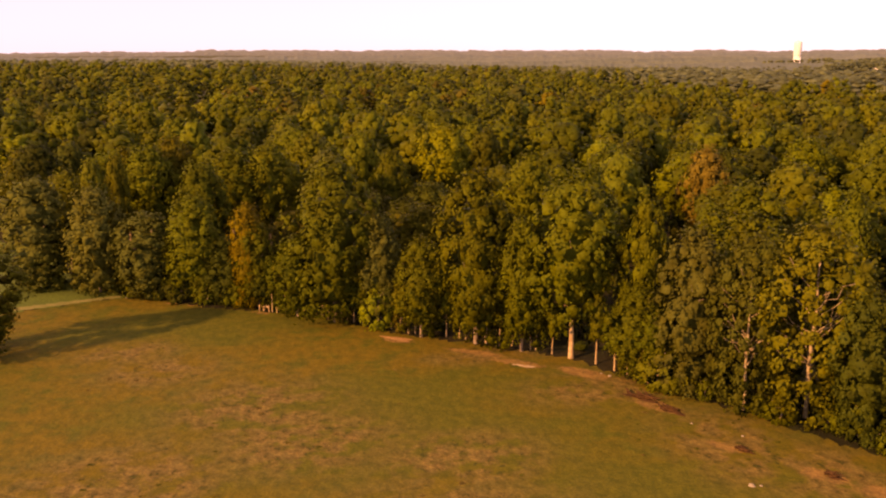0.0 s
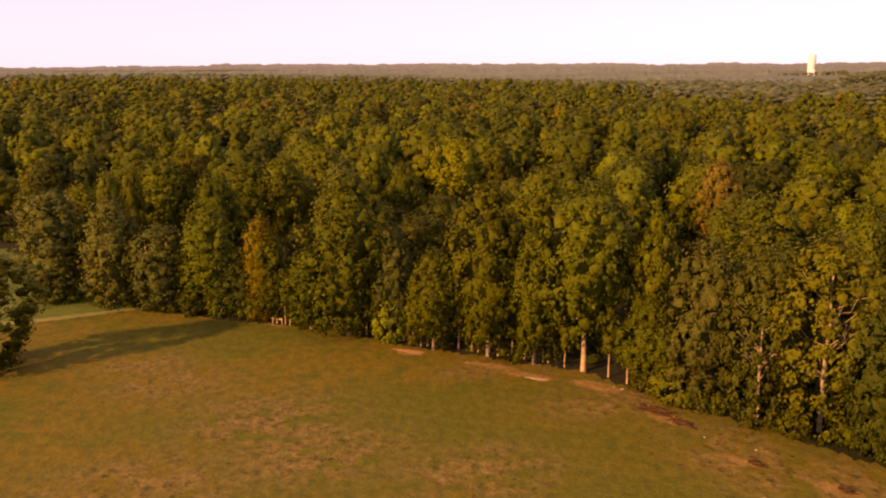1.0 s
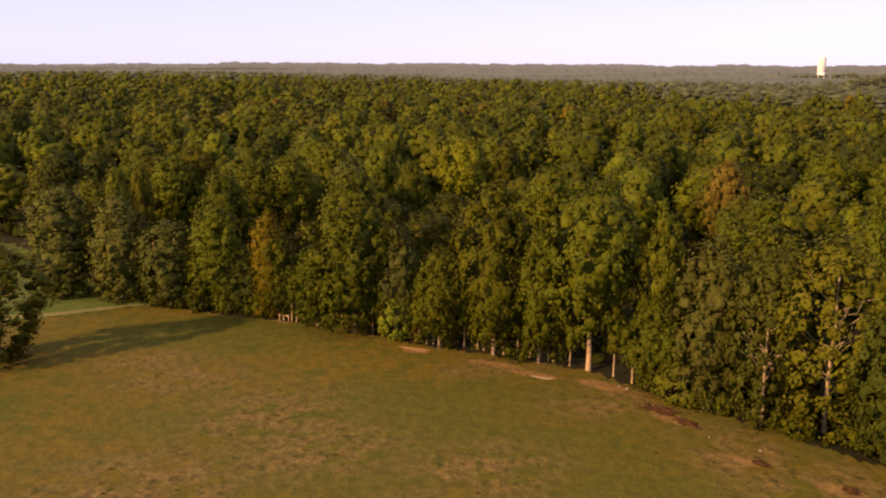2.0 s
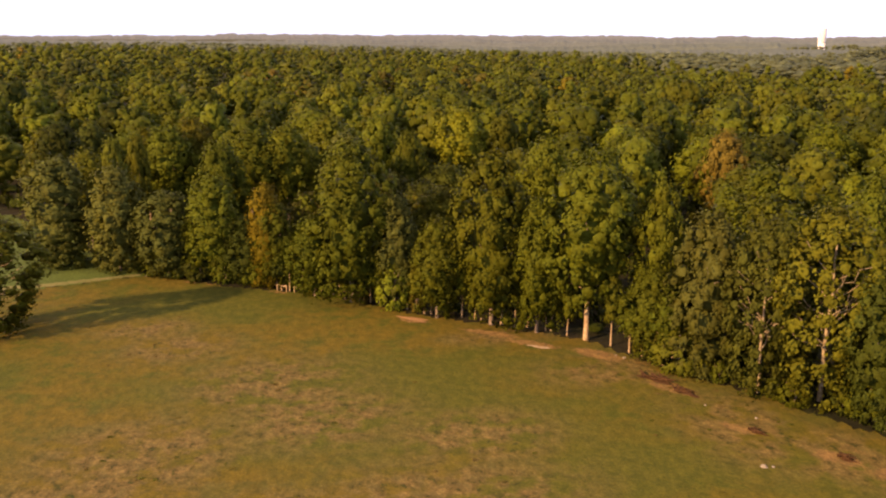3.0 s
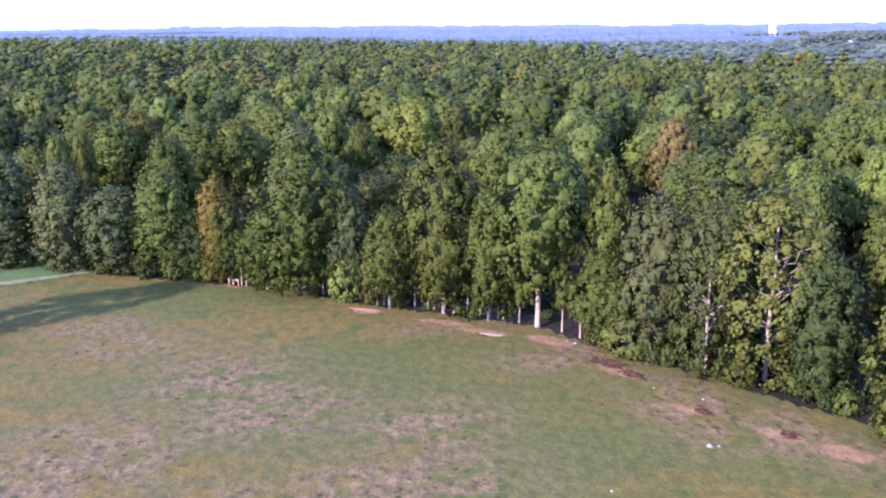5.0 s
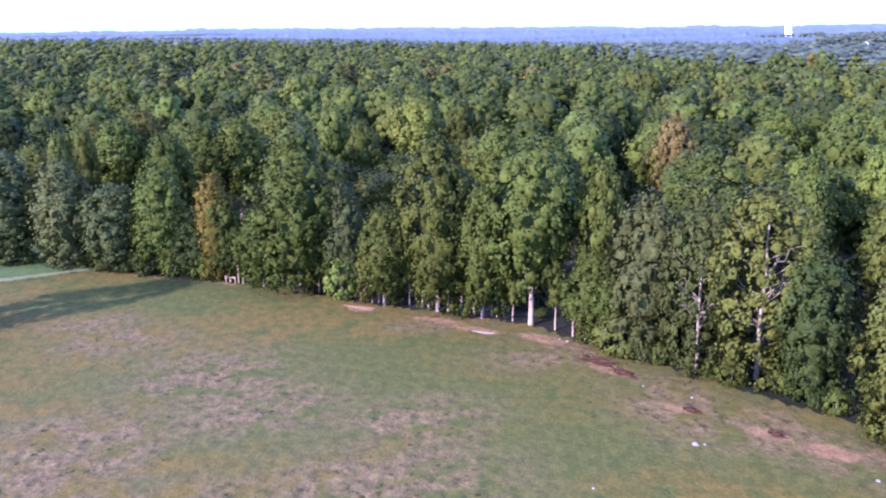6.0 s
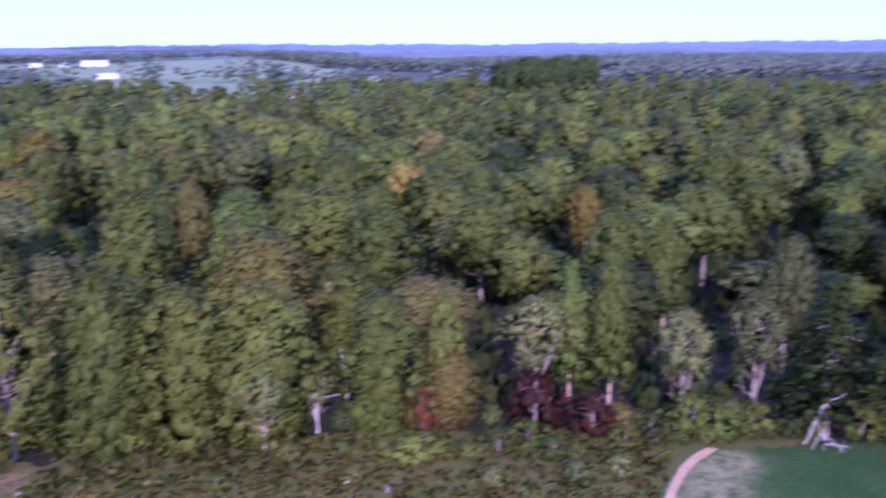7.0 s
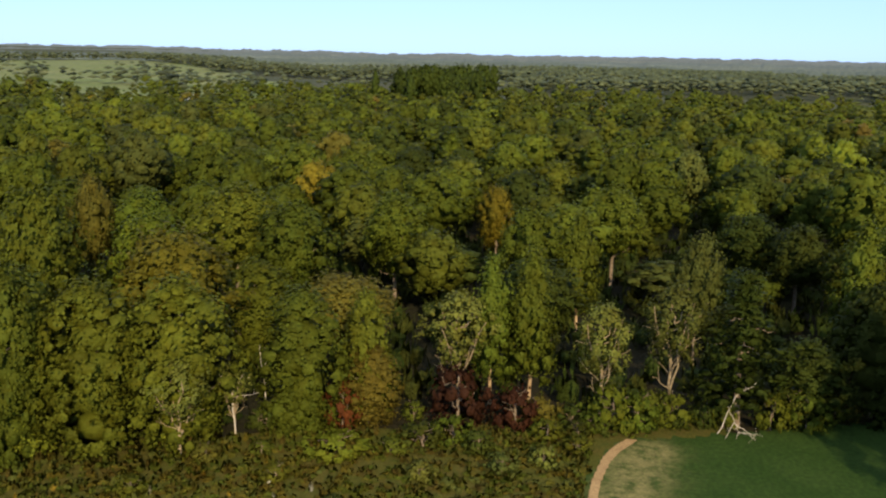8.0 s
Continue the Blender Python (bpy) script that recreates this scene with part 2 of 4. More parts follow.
# ---- ground, one sheet to the horizon ----
def build_ground():
    radii = np.r_[np.linspace(0, 240, 49)[1:], np.geomspace(250, 4950, 70)]
    segs = 180
    ang = np.linspace(0, 2 * np.pi, segs, endpoint=False)
    x = np.r_[0, np.outer(radii, np.sin(ang)).ravel()]
    y = np.r_[0, np.outer(radii, np.cos(ang)).ravel()]
    v = np.c_[x, y, land(x, y) - 0.05]
    me = bpy.data.meshes.new("ground")
    quads = [(1 + k * segs + i, 1 + k * segs + (i + 1) % segs, 1 + (k + 1) * segs + (i + 1) % segs, 1 + (k + 1) * segs + i)
             for k in range(len(radii) - 1) for i in range(segs)]
    tris = [(0, 1 + i, 1 + (i + 1) % segs) for i in range(segs)]
    me.from_pydata(v.tolist(), [], [q[::-1] for q in quads] + [f[::-1] for f in tris])
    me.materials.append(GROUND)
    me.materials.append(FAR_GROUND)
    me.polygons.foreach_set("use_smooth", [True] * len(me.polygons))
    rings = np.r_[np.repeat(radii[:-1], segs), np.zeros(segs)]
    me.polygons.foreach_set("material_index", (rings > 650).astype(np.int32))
    tagged(new("ground", me), "brown-green woodland ground reaching to the horizon", "ground", kind="structure")


build_ground()


# the wood's edge along the field, from the north-west lawn round to the southern meadow
EDGE = [(-150, 250), (-95, 240), (-58, 226), (-40, 196), (-30, 172), (-20, 160), (2, 146), (12, 138.5), (23, 128), (33, 120.5), (44, 111), (48, 104.5),
        (52, 96.5), (58, 87), (66, 75), (70, 64), (75, 58), (84, 41.5), (87, 33), (91, 20), (95.5, 6), (99, -6), (103, -15), (108, -25), (116, -48), (126, -90)]


def inside(poly, x, y):
    """Which points lie inside the polygon."""
    hit = np.zeros(np.shape(x), bool)
    for (x0, y0), (x1, y1) in zip(poly, poly[1:] + poly[:1]):
        cross = (y0 > y) != (y1 > y)
        with np.errstate(divide="ignore", invalid="ignore"):
            hit ^= cross & (x < (x1 - x0) * (y - y0) / (y1 - y0 + 1e-12) + x0)
    return hit


def edge_gap(x, y, line=EDGE):
    """Distance to the wood's edge."""
    best = np.full(np.shape(x), 1e9)
    for (x0, y0), (x1, y1) in zip(line, line[1:]):
        dx, dy = x1 - x0, y1 - y0
        u = np.clip(((x - x0) * dx + (y - y0) * dy) / (dx * dx + dy * dy), 0, 1)
        best = np.minimum(best, np.hypot(x - x0 - u * dx, y - y0 - u * dy))
    return best


FOREST = EDGE + [(700, -330), (4800, -1500), (4800, 4800), (-2500, 4800), (-1500, 1500), (-420, 420)]


CLEARING = [(455, 262), (447, 337), (557, 502), (682, 731), (900, 1072), (1250, 1400), (1700, 1150), (1500, 880), (900, 440)]


def patch(name, outline, material, label, category, lift=0.02, step=2.0, ragged=0.6, seed=1, dry=(), soil=(), kind="structure"):
    """A sheet of ground cover with an uneven rim, laid on the ground."""
    ox, oy = np.array(outline).T
    gx, gy = np.meshgrid(np.arange(ox.min() - step, ox.max() + 2 * step, step), np.arange(oy.min() - step, oy.max() + 2 * step, step))
    rng = np.random.default_rng(seed)
    keep = inside(list(outline), gx, gy)
    cells = keep[:-1, :-1] | keep[1:, :-1] | keep[:-1, 1:] | keep[1:, 1:]
    jx = gx + rng.uniform(-0.3, 0.3, gx.shape) * step + ragged * swell(gx, gy, 11)
    jy = gy + rng.uniform(-0.3, 0.3, gx.shape) * step + ragged * swell(gy, gx, 13)
    w = gx.shape[1]
    ci, cj = np.nonzero(cells)
    quads = np.c_[ci * w + cj, ci * w + cj + 1, (ci + 1) * w + cj + 1, (ci + 1) * w + cj]
    used, index = np.unique(quads, return_inverse=True)
    v = np.c_[jx.ravel(), jy.ravel(), land(jx, jy).ravel() + lift][used]
    me = mesh_from(name, v, index.reshape(quads.shape), [material])
    for title, spots in (("dry", dry), ("soil", soil)):
        if not spots:
            continue
        mask = np.zeros(len(v))
        for cx, cy, rx, ry, *turn in spots:
            c, q = (math.cos(radians(turn[0])), math.sin(radians(turn[0]))) if turn else (1, 0)
            dx, dy = v[:, 0] - cx, v[:, 1] - cy
            d = ((dx * c + dy * q) / rx) ** 2 + ((dy * c - dx * q) / ry) ** 2
            mask = np.maximum(mask, np.clip(1.5 * np.exp(-d), 0, 1))
        layer = me.attributes.new(title, "FLOAT", "POINT")
        layer.data.foreach_set("value", mask.astype(np.float32))
    return tagged(new(name, me), label, category, kind=kind)


patch("pasture", [(-36, 154), (-20, 158.5), (2, 145), (12, 137.5), (23, 127), (33, 119.5), (44, 110), (48, 103), (52, 95), (58, 85), (66, 72), (68, 62),
                  (60, 58), (50, 55), (30, 50), (20, 10), (20, -150), (-160, -150), (-160, 130), (-70, 150)], FIELD,
      "mown pasture of green and straw-coloured grass with worn patches", "field", 0.02, 1.0, 0.5, 2,
      dry=((1, 103, 9, 9), (-13, 86, 10, 9), (16, 71, 12, 8), (6, 92, 9, 7), (-18, 76, 11, 7), (-16, 128, 6, 4), (-11, 119, 7, 5), (44, 99, 9, 5), (22, 84, 8, 6), (0, 70, 12, 6),
           (51, 80, 6, 9), (57, 72, 6, 6), (33, 115, 8, 3), (62, 64, 5, 5)),
      soil=((22.4, 124.6, 2.6, 1.2, -40), (36.8, 110.8, 4.5, 1.0, -38), (32, 116.5, 4.5, 0.9, -38), (44, 105, 4.0, 1.5, -50), (50.4, 80, 2.2, 0.9, -55), (56.5, 71.5, 2.6, 1.3, -50),
            (60, 66.5, 2.8, 1.6, -40), (48.5, 92, 3.5, 1.2, -55), (3, 144, 2.0, 0.6, -30), (-9, 152, 6.0, 0.5, -28)))
patch("weed_ground", [(68, 63), (60, 58), (50, 55), (30, 50), (22, 10), (60, 6), (80, 5), (90, 3.5), (98, -6), (104, -9), (102, 2), (97, 12), (91, 20), (87, 33), (84, 41), (75, 58)], WEEDS,
      "rough overgrown ground of brown and green weeds", "ground", 0.03, 1.5, 0.5, 3)
patch("meadow", [(94, 2.5), (89, 4.2), (80, 4.8), (60, 3), (30, 8), (20, -150), (120, -150), (124, -90), (115, -48), (107, -25), (102, -15), (97, -5)], MEADOW,
      "smooth green mown meadow beside the wood", "field", 0.04, 0.8, 0.3, 4,
      dry=((92, 0.3, 2.6, 2.6), (87.5, 1.2, 4, 3.0), (81, 1.6, 5, 3.2), (74, 1.6, 6, 3.4)))
patch("dirt_path", [(94.4, 1.6), (94.4, 2.5), (91.5, 3.9), (89, 4.5), (84, 5.0), (80, 5.1), (60, 4.3), (60, 3.7), (80, 4.4), (84, 4.3), (88.6, 3.8), (91, 3.1)], PATH_SOIL,
      "narrow pale bare dirt path at the meadow's rim", "path", 0.08, 0.14, 0.05, 6)
patch("lawn", [(-70, 151), (-36, 155.5), (-20, 160), (-30, 172), (-40, 196), (-58, 222), (-95, 235), (-130, 200)], LAWN,
      "bright green lawn behind the pasture", "grass", 0.05, 1.5, 0.4, 7)
patch("grass_track", [(-80, 150.5), (-36, 155), (-20.5, 159.4), (-20.5, 160.4), (-36, 156.6), (-80, 152)], DRY_GRASS,
      "pale worn grass track along the lawn", "path", 0.08, 0.5, 0.1, 8)
patch("far_pasture", CLEARING, FAR_FIELD,
      "light green far pasture between woods", "field", 0.6, 40, 8, 9)


def blotch(cx, cy, rx, ry, turn, material, label, name="bare_soil", seed=0, lift=0.07):
    """A small uneven patch of bare earth, thicker in its middle."""
    rng = np.random.default_rng(seed)
    n, rings = 22, 4
    a = np.linspace(0, 2 * np.pi, n, endpoint=False)
    rim = 1 + 0.25 * np.sin(a * 3 + rng.uniform(0, 6)) + 0.15 * np.sin(a * 5 + rng.uniform(0, 6)) + rng.uniform(-0.12, 0.12, n)
    v, f = [(0, 0, 0.06)], []
    for k in range(1, rings + 1):
        for i in range(n):
            r = rim[i] * k / rings
            v.append((rx * r * math.cos(a[i]), ry * r * math.sin(a[i]), 0.06 * (1 - (k / rings) ** 2) + rng.uniform(0, 0.02) * (k < rings)))
    for i in range(n):
        f.append((0, 1 + i, 1 + (i + 1) % n))
        for k in range(rings - 1):
            b = 1 + k * n
            f.append((b + i, b + n + i, b + n + (i + 1) % n, b + (i + 1) % n))
    me = bpy.data.meshes.new(name)
    me.from_pydata(v, [], f)
    me.materials.append(material)
    ob = new(name, me)
    ob.matrix_world = pose(cx, cy, lift - 0.03, 0, 0, turn)
    return tagged(ob, label, "soil", kind="structure")


SOIL_SPOTS = ((47.6, 95.0, 2.2, 0.8, -55, DARK_SOIL, "dark scorched earth near the trees"), (49.4, 90, 1.5, 0.6, -55, DARK_SOIL, "dark scorched earth near the trees"),
              (51.8, 78.4, 0.8, 0.35, -55, DARK_SOIL, "dark scorched earth in the pasture"), (57.2, 70.9, 0.8, 0.4, -55, DARK_SOIL, "dark scorched earth in the pasture"),
              (37.2, 109.3, 1.6, 0.4, -38, PALE_SOIL, "pale bare sandy soil near the trees"), (22.6, 124.9, 2.3, 0.8, -40, SOIL, "bare orange soil at the wood's edge"))
for k, (cx, cy, rx, ry, turn, m, words) in enumerate(SOIL_SPOTS):
    blotch(cx, cy, rx, ry, turn, m, words, seed=k, lift=0.07 + 0.012 * (k % 3))

# ---- trees ----
_b = bmesh.new()
bmesh.ops.create_icosphere(_b, subdivisions=1, radius=1.0)
ICO_V = np.array([v.co[:] for v in _b.verts])
ICO_F = np.array([[v.index for v in f.verts] for f in _b.faces])
_b.free()


def unit(v):
    return v / np.maximum(np.linalg.norm(v, axis=-1, keepdims=True), 1e-9)


def foliage(lobes, leaves, size, seed, axis_z, core=0.82, aspect=0.6, flat=1.0, upright=False):
    """Leaf sprays on the outside of many small lobes, round leafy cores. Returns vertices, triangles and normals."""
    rng = np.random.default_rng(seed)
    V, F, N, base = [], [], [], 0
    for cx, cy, cz, r in lobes:
        c = np.array((cx, cy, cz))
        out = unit(c - np.array((0, 0, axis_z)))
        core_v = ICO_V * (1 + rng.uniform(-0.28, 0.28, (12, 1))) * r * core * (1, 1, flat)
        V.append(core_v + c)
        N.append(unit(0.6 * unit(core_v) + 0.75 * out))
        F.append(ICO_F + base)
        base += 12
        if not leaves:
            continue
        d = unit(rng.normal(size=(leaves * 3, 3)))
        d = d[np.argsort(-(d @ out) + rng.uniform(0, 1.3, len(d)))[:leaves]]
        p = c + d * r * rng.uniform(0.62, 1.32, (leaves, 1)) * (1, 1, flat)
        n = unit(d + rng.normal(size=(leaves, 3)) * 0.45)
        t1 = unit(np.cross(n, rng.normal(size=(leaves, 3))))
        if upright:
            t1 = unit(rng.normal(size=(leaves, 3)) * 0.35 + (0, 0, 1))
        t2 = np.cross(n, t1)
        s = size * rng.uniform(0.6, 1.25, (leaves, 1))
        q = np.stack([p + t1 * s, p + t2 * s * aspect + n * s * 0.2, p - t1 * s * 0.9, p - t2 * s * aspect - n * s * 0.1], 1)
        V.append(q.reshape(-1, 3))
        N.append(np.repeat(unit(0.5 * d + 0.6 * out + 0.6 * n), 4, 0))
        k = base + 4 * np.arange(leaves)[:, None]
        F.append(np.concatenate([k + np.array([[0, 1, 2]]), k + np.array([[0, 2, 3]])]))
        base += 4 * leaves
    return np.concatenate(V), np.concatenate(F), np.concatenate(N)


OCTA_V = np.array([(1, 0, 0), (0, 1, 0), (-1, 0, 0), (0, -1, 0), (0, 0, 1), (0, 0, -1)], float)
OCTA_F = np.array([(0, 1, 4), (1, 2, 4), (2, 3, 4), (3, 0, 4), (1, 0, 5), (2, 1, 5), (3, 2, 5), (0, 3, 5)])

# foot of the crown as a share of the height, number of leaf clumps, their size as a share of the half width
HABIT = {"oak": (0.42, 74, 0.255), "edge": (0.02, 108, 0.25), "skirt": (0.115, 102, 0.25), "poplar": (0.24, 74, 0.25), "shrub": (0.04, 26, 0.30),
         "thin": (0.52, 80, 0.20), "high": (0.30, 88, 0.25), "sapling": (0.36, 26, 0.32), "pine": (0.20, 120, 0.25), "open": (0.08, 122, 0.215)}


def clumps_of(kind, seed, R=5.5, H=22.0, count=0, share=0.0):
    """Leaf clumps over the outside of a crown: place and size of each, for a tree 22 m high and 5.5 m in half width."""
    rng = np.random.default_rng(seed)
    low, many, size = HABIT[kind]
    many, size = count or many, share or size
    w1, w2, w3 = rng.uniform(0, 6.28, 3)
    places = []
    for k in range(many):
        u = (k + 0.5 + rng.uniform(-0.45, 0.45)) / many
        a = k * 2.39996 + rng.uniform(-0.3, 0.3)
        if kind == "poplar":
            w = min(1.0, 2.6 * u + 0.45) * (1 - u) ** 0.55
        elif kind == "pine":
            w = min(1.0, 1.08 - u) * rng.uniform(0.35, 1.1)
        elif kind in ("edge", "skirt", "shrub", "high", "open"):
            w = 0.70 + 0.30 * u / 0.45 if u < 0.45 else math.sqrt(max(0.0, 1 - ((u - 0.45) / 0.56) ** 2))
        else:
            w = 0.62 + 0.38 * u / 0.40 if u < 0.40 else max(0.0, 1 - ((u - 0.40) / 0.62) ** 2) ** 0.55
        r = R * size * rng.uniform(0.70, 1.22)
        # bulges and hollows: great limbs that stand out of the crown
        swellings = 1 + 0.15 * math.sin(2 * a + w1 + 4 * u) + 0.13 * math.sin(3 * a + w2 - 9 * u) + 0.08 * math.sin(17 * u + w3 + a)
        reach = max(0.0, R * w * swellings - 0.75 * r) * (rng.uniform(0.80, 1.02) if kind != "thin" else rng.uniform(0.35, 1.0))
        z = H * (low + (1 - low) * u) + 0.8 * math.sin(2 * a + w3) * (1 - u) + rng.uniform(-0.4, 0.4) - 0.5 * r
        places.append((reach * math.cos(a), reach * math.sin(a), float(np.clip(z, 0.7 * r, H - r)), r))
    return places


def crown(kind, seed, leaves, size, R=5.5, H=22.0, count=0, share=0.0, core=0.72, aspect=0.62, far=False):
    """A crown: an inner leafy mass under clumps of leaf sprays that hang over one another."""
    rng = np.random.default_rng(seed + 900)
    V, F, N, base = [], [], [], 0
    ball_v, ball_f = (OCTA_V, OCTA_F) if far else (ICO_V, ICO_F)
    flat = 0.50 if kind == "pine" else 0.88 if far else 1.22
    low = HABIT[kind][0]
    if kind not in ("thin", "pine", "shrub", "open") and not far:
        for k in range(5):
            v = ball_v * (1 + rng.uniform(-0.2, 0.2, (len(ball_v), 1))) * R * (0.46, 0.52, 0.54, 0.46, 0.28)[k] * (0.7 if kind == "poplar" else 1)
            V.append(v + (0, 0, H * (low + (0.90 - low) * (k + 0.7) / 5)))
            N.append(unit(v))
            F.append(ball_f + base)
            base += len(ball_v)
    for cx, cy, cz, cr in clumps_of(kind, seed, R, H, count, share):
        c = np.array((cx, cy, cz))
        out = unit(np.array((cx, cy, (cz - H * (low + 0.52 * (1 - low))) * (0.8 if low > 0.2 else 0.55))) + 1e-3)
        if core:
            v = ball_v * (1 + rng.uniform(-0.34, 0.34, (len(ball_v), 1))) * cr * core * (1, 1, flat)
            V.append(v + c)
            N.append(unit(unit(v) + 0.8 * out + (0, 0, 0.7 if far else 0.0) + rng.normal(size=v.shape) * 0.2))
            F.append(ball_f + base)
            base += len(ball_v)
        if not leaves:
            continue
        e = unit(rng.normal(size=(leaves * 3, 3)))
        e = e[np.argsort(-(e @ unit(out + np.array((0, 0, 0.45)))) + rng.uniform(0, 1.2, len(e)))[:leaves]]
        p = c + (e + rng.normal(size=(leaves, 3)) * 0.22) * cr * rng.uniform(0.58, 1.22, (leaves, 1)) * (1, 1, flat)
        n = unit(0.75 * e + 0.40 * out + (0, 0, 0.30) + rng.normal(size=(leaves, 3)) * 0.45)
        hang = e * (1, 1, 0.3) + rng.normal(size=(leaves, 3)) * 0.35 + (0, 0, -0.8 if kind != "pine" else 0.1)
        t1 = unit(hang - n * np.sum(hang * n, 1, keepdims=True))
        t2 = np.cross(n, t1)
        s = size * rng.uniform(0.6, 1.3, (leaves, 1))
        q = np.stack([p + t1 * s, p + t2 * s * aspect + n * s * 0.10, p - t1 * s * 0.8, p - t2 * s * aspect + n * s * 0.05], 1)
        V.append(q.reshape(-1, 3))
        N.append(np.repeat(unit(0.55 * n + 0.55 * e + 0.45 * out), 4, 0))
        k = base + 4 * np.arange(leaves)[:, None]
        F.append(np.concatenate([k + np.array([[0, 1, 2]]), k + np.array([[0, 2, 3]])]))
        base += 4 * leaves
    return np.concatenate(V), np.concatenate(F), np.concatenate(N)


def limb(V, F, a, b, ra, rb, sides=6, bends=3, wob=0.2, rng=None):
    """A tapered bent limb from a to b, added to the lists."""
    a, b = Vector(a), Vector(b)
    way = (b - a).normalized()
    u = way.orthogonal().normalized()
    w = way.cross(u)
    start = len(V)
    for k in range(bends + 1):
        s = k / bends
        c = a.lerp(b, s)
        if 0 < k < bends and rng is not None:
            c = c + u * rng.uniform(-wob, wob) + w * rng.uniform(-wob, wob)
        r = ra + (rb - ra) * s
        for i in range(sides):
            t = 6.2832 * i / sides
            V.append(tuple(c + u * math.cos(t) * r + w * math.sin(t) * r))
    for k in range(bends):
        for i in range(sides):
            p, q = start + k * sides + i, start + k * sides + (i + 1) % sides
            F.append((p, q, q + sides, p + sides))
    V.append(tuple(b + way * rb))
    top = len(V) - 1
    for i in range(sides):
        F.append((start + bends * sides + i, start + bends * sides + (i + 1) % sides, top))


def trunk_mesh(kind, seed, material, H=22.0, R=5.5):
    rng = np.random.default_rng(seed + 500)
    V, F = [], []
    girth = {"skirt": 0.30, "oak": 0.34, "edge": 0.28, "poplar": 0.28, "shrub": 0.16, "thin": 0.26, "pine": 0.34, "high": 0.31, "sapling": 0.34, "open": 0.24}[kind]
    limb(V, F, (0, 0, -0.3), (0, 0, H * 0.10), girth * 1.25, girth * 0.95, 8, 2, 0.05, rng)
    lean = rng.uniform(-0.5, 0.5, 2)
    limb(V, F, (0, 0, H * 0.09), (lean[0], lean[1], H * (0.5 if kind == "thin" else 0.90)), girth * 0.97, 0.07, 8, 5, 0.18, rng)
    if kind == "thin":  # forks low into rising limbs
        for k in range(4):
            a = k * 1.57 + rng.uniform(-0.4, 0.4)
            foot, out = H * (0.20 + 0.05 * k), R * rng.uniform(0.5, 0.8)
            limb(V, F, (0, 0, foot), (out * math.cos(a), out * math.sin(a), H * rng.uniform(0.72, 0.93)), girth * 0.75, 0.05, 6, 5, 0.45, rng)
    for k in range(22 if kind == "open" else 9 if kind in ("thin", "oak") else 6):
        z = H * rng.uniform(0.22 if kind != "pine" else 0.35, 0.72)
        a = k * 2.4 + rng.uniform(-0.4, 0.4)
        reach = R * (rng.uniform(0.55, 0.95) if kind == "thin" else rng.uniform(0.55, 0.80) if kind == "open" else rng.uniform(0.35, 0.62)) * (0.6 if kind == "poplar" else 1)
        up = reach * rng.uniform(0.5, 1.1) if kind != "pine" else -0.1 * reach
        s = z / H
        tip = (reach * math.cos(a), reach * math.sin(a), min(z + up, H * 0.95))
        limb(V, F, (lean[0] * s, lean[1] * s, z), tip, girth * (0.30 if kind == "open" else 0.38), 0.03, 5, 4, 0.4, rng)
        if kind == "thin":
            mid = (tip[0] * 0.55, tip[1] * 0.55, z + up * 0.55)
            limb(V, F, mid, (tip[0] * 0.7 + rng.uniform(-1, 1), tip[1] * 0.7 + rng.uniform(-1, 1), tip[2] + 1.6), girth * 0.18, 0.03, 4, 2, 0.2, rng)
    me = bpy.data.meshes.new("trunk")
    me.from_pydata(V, [], F)
    me.materials.append(material)
    me.polygons.foreach_set("use_smooth", [True] * len(me.polygons))
    return me


RECIPE = {"skirt": (34, 0.31), "oak": (36, 0.31), "edge": (34, 0.31), "poplar": (32, 0.31), "shrub": (18, 0.25), "thin": (24, 0.30), "pine": (22, 0.40), "high": (28, 0.31), "open": (38, 0.29), "sapling": (16, 0.40)}
SIZES = {"shrub": (5.0, 3.0)}
VARIANTS = {"skirt": 5, "oak": 6, "edge": 6, "poplar": 4, "shrub": 4, "thin": 3, "pine": 2, "high": 2, "sapling": 3, "open": 2}
MESHES = {}
for kind_, n_ in VARIANTS.items():
    for k in range(n_):
        leaves_, size_ = RECIPE[kind_]
        tall_, half_ = SIZES.get(kind_, (22.0, 5.5))
        V_, F_, N_ = crown(kind_, 100 + k * 7 + len(kind_), leaves_, size_, half_, tall_, core={"thin": 0.42, "pine": 0.5}.get(kind_, 0.54), aspect=0.62 if kind_ != "pine" else 0.35)
        MESHES[kind_, k] = (mesh_from(kind_ + "_crown", V_, F_, [LEAF], N_), trunk_mesh(kind_, k, LIMB_BARK if kind_ in ("thin", "open") else PALE_BARK if kind_ in ("poplar", "high", "sapling") else BARK, tall_, half_))

TITLE = {"open": ("broadleaf_tree", "tree", "tree with pale limbs"), "skirt": ("broadleaf_tree", "tree", "low-branched tree"),
         "high": ("broadleaf_tree", "tree", "tree with pale bare trunk"), "sapling": ("slender_tree", "tree", "slender tree"),
         "oak": ("broadleaf_tree", "tree", "round-crowned tree"), "edge": ("broadleaf_tree", "tree", "tree leafy to the ground"),
         "poplar": ("poplar_tree", "tree", "tall narrow poplar tree"), "shrub": ("shrub", "shrub", "leafy shrub"),
         "thin": ("sparse_tree", "tree", "sparse tree with bare pale limbs"), "pine": ("pine_tree", "tree", "pine tree with layered boughs")}
PLANTED = []
_turn = np.random.default_rng(77)


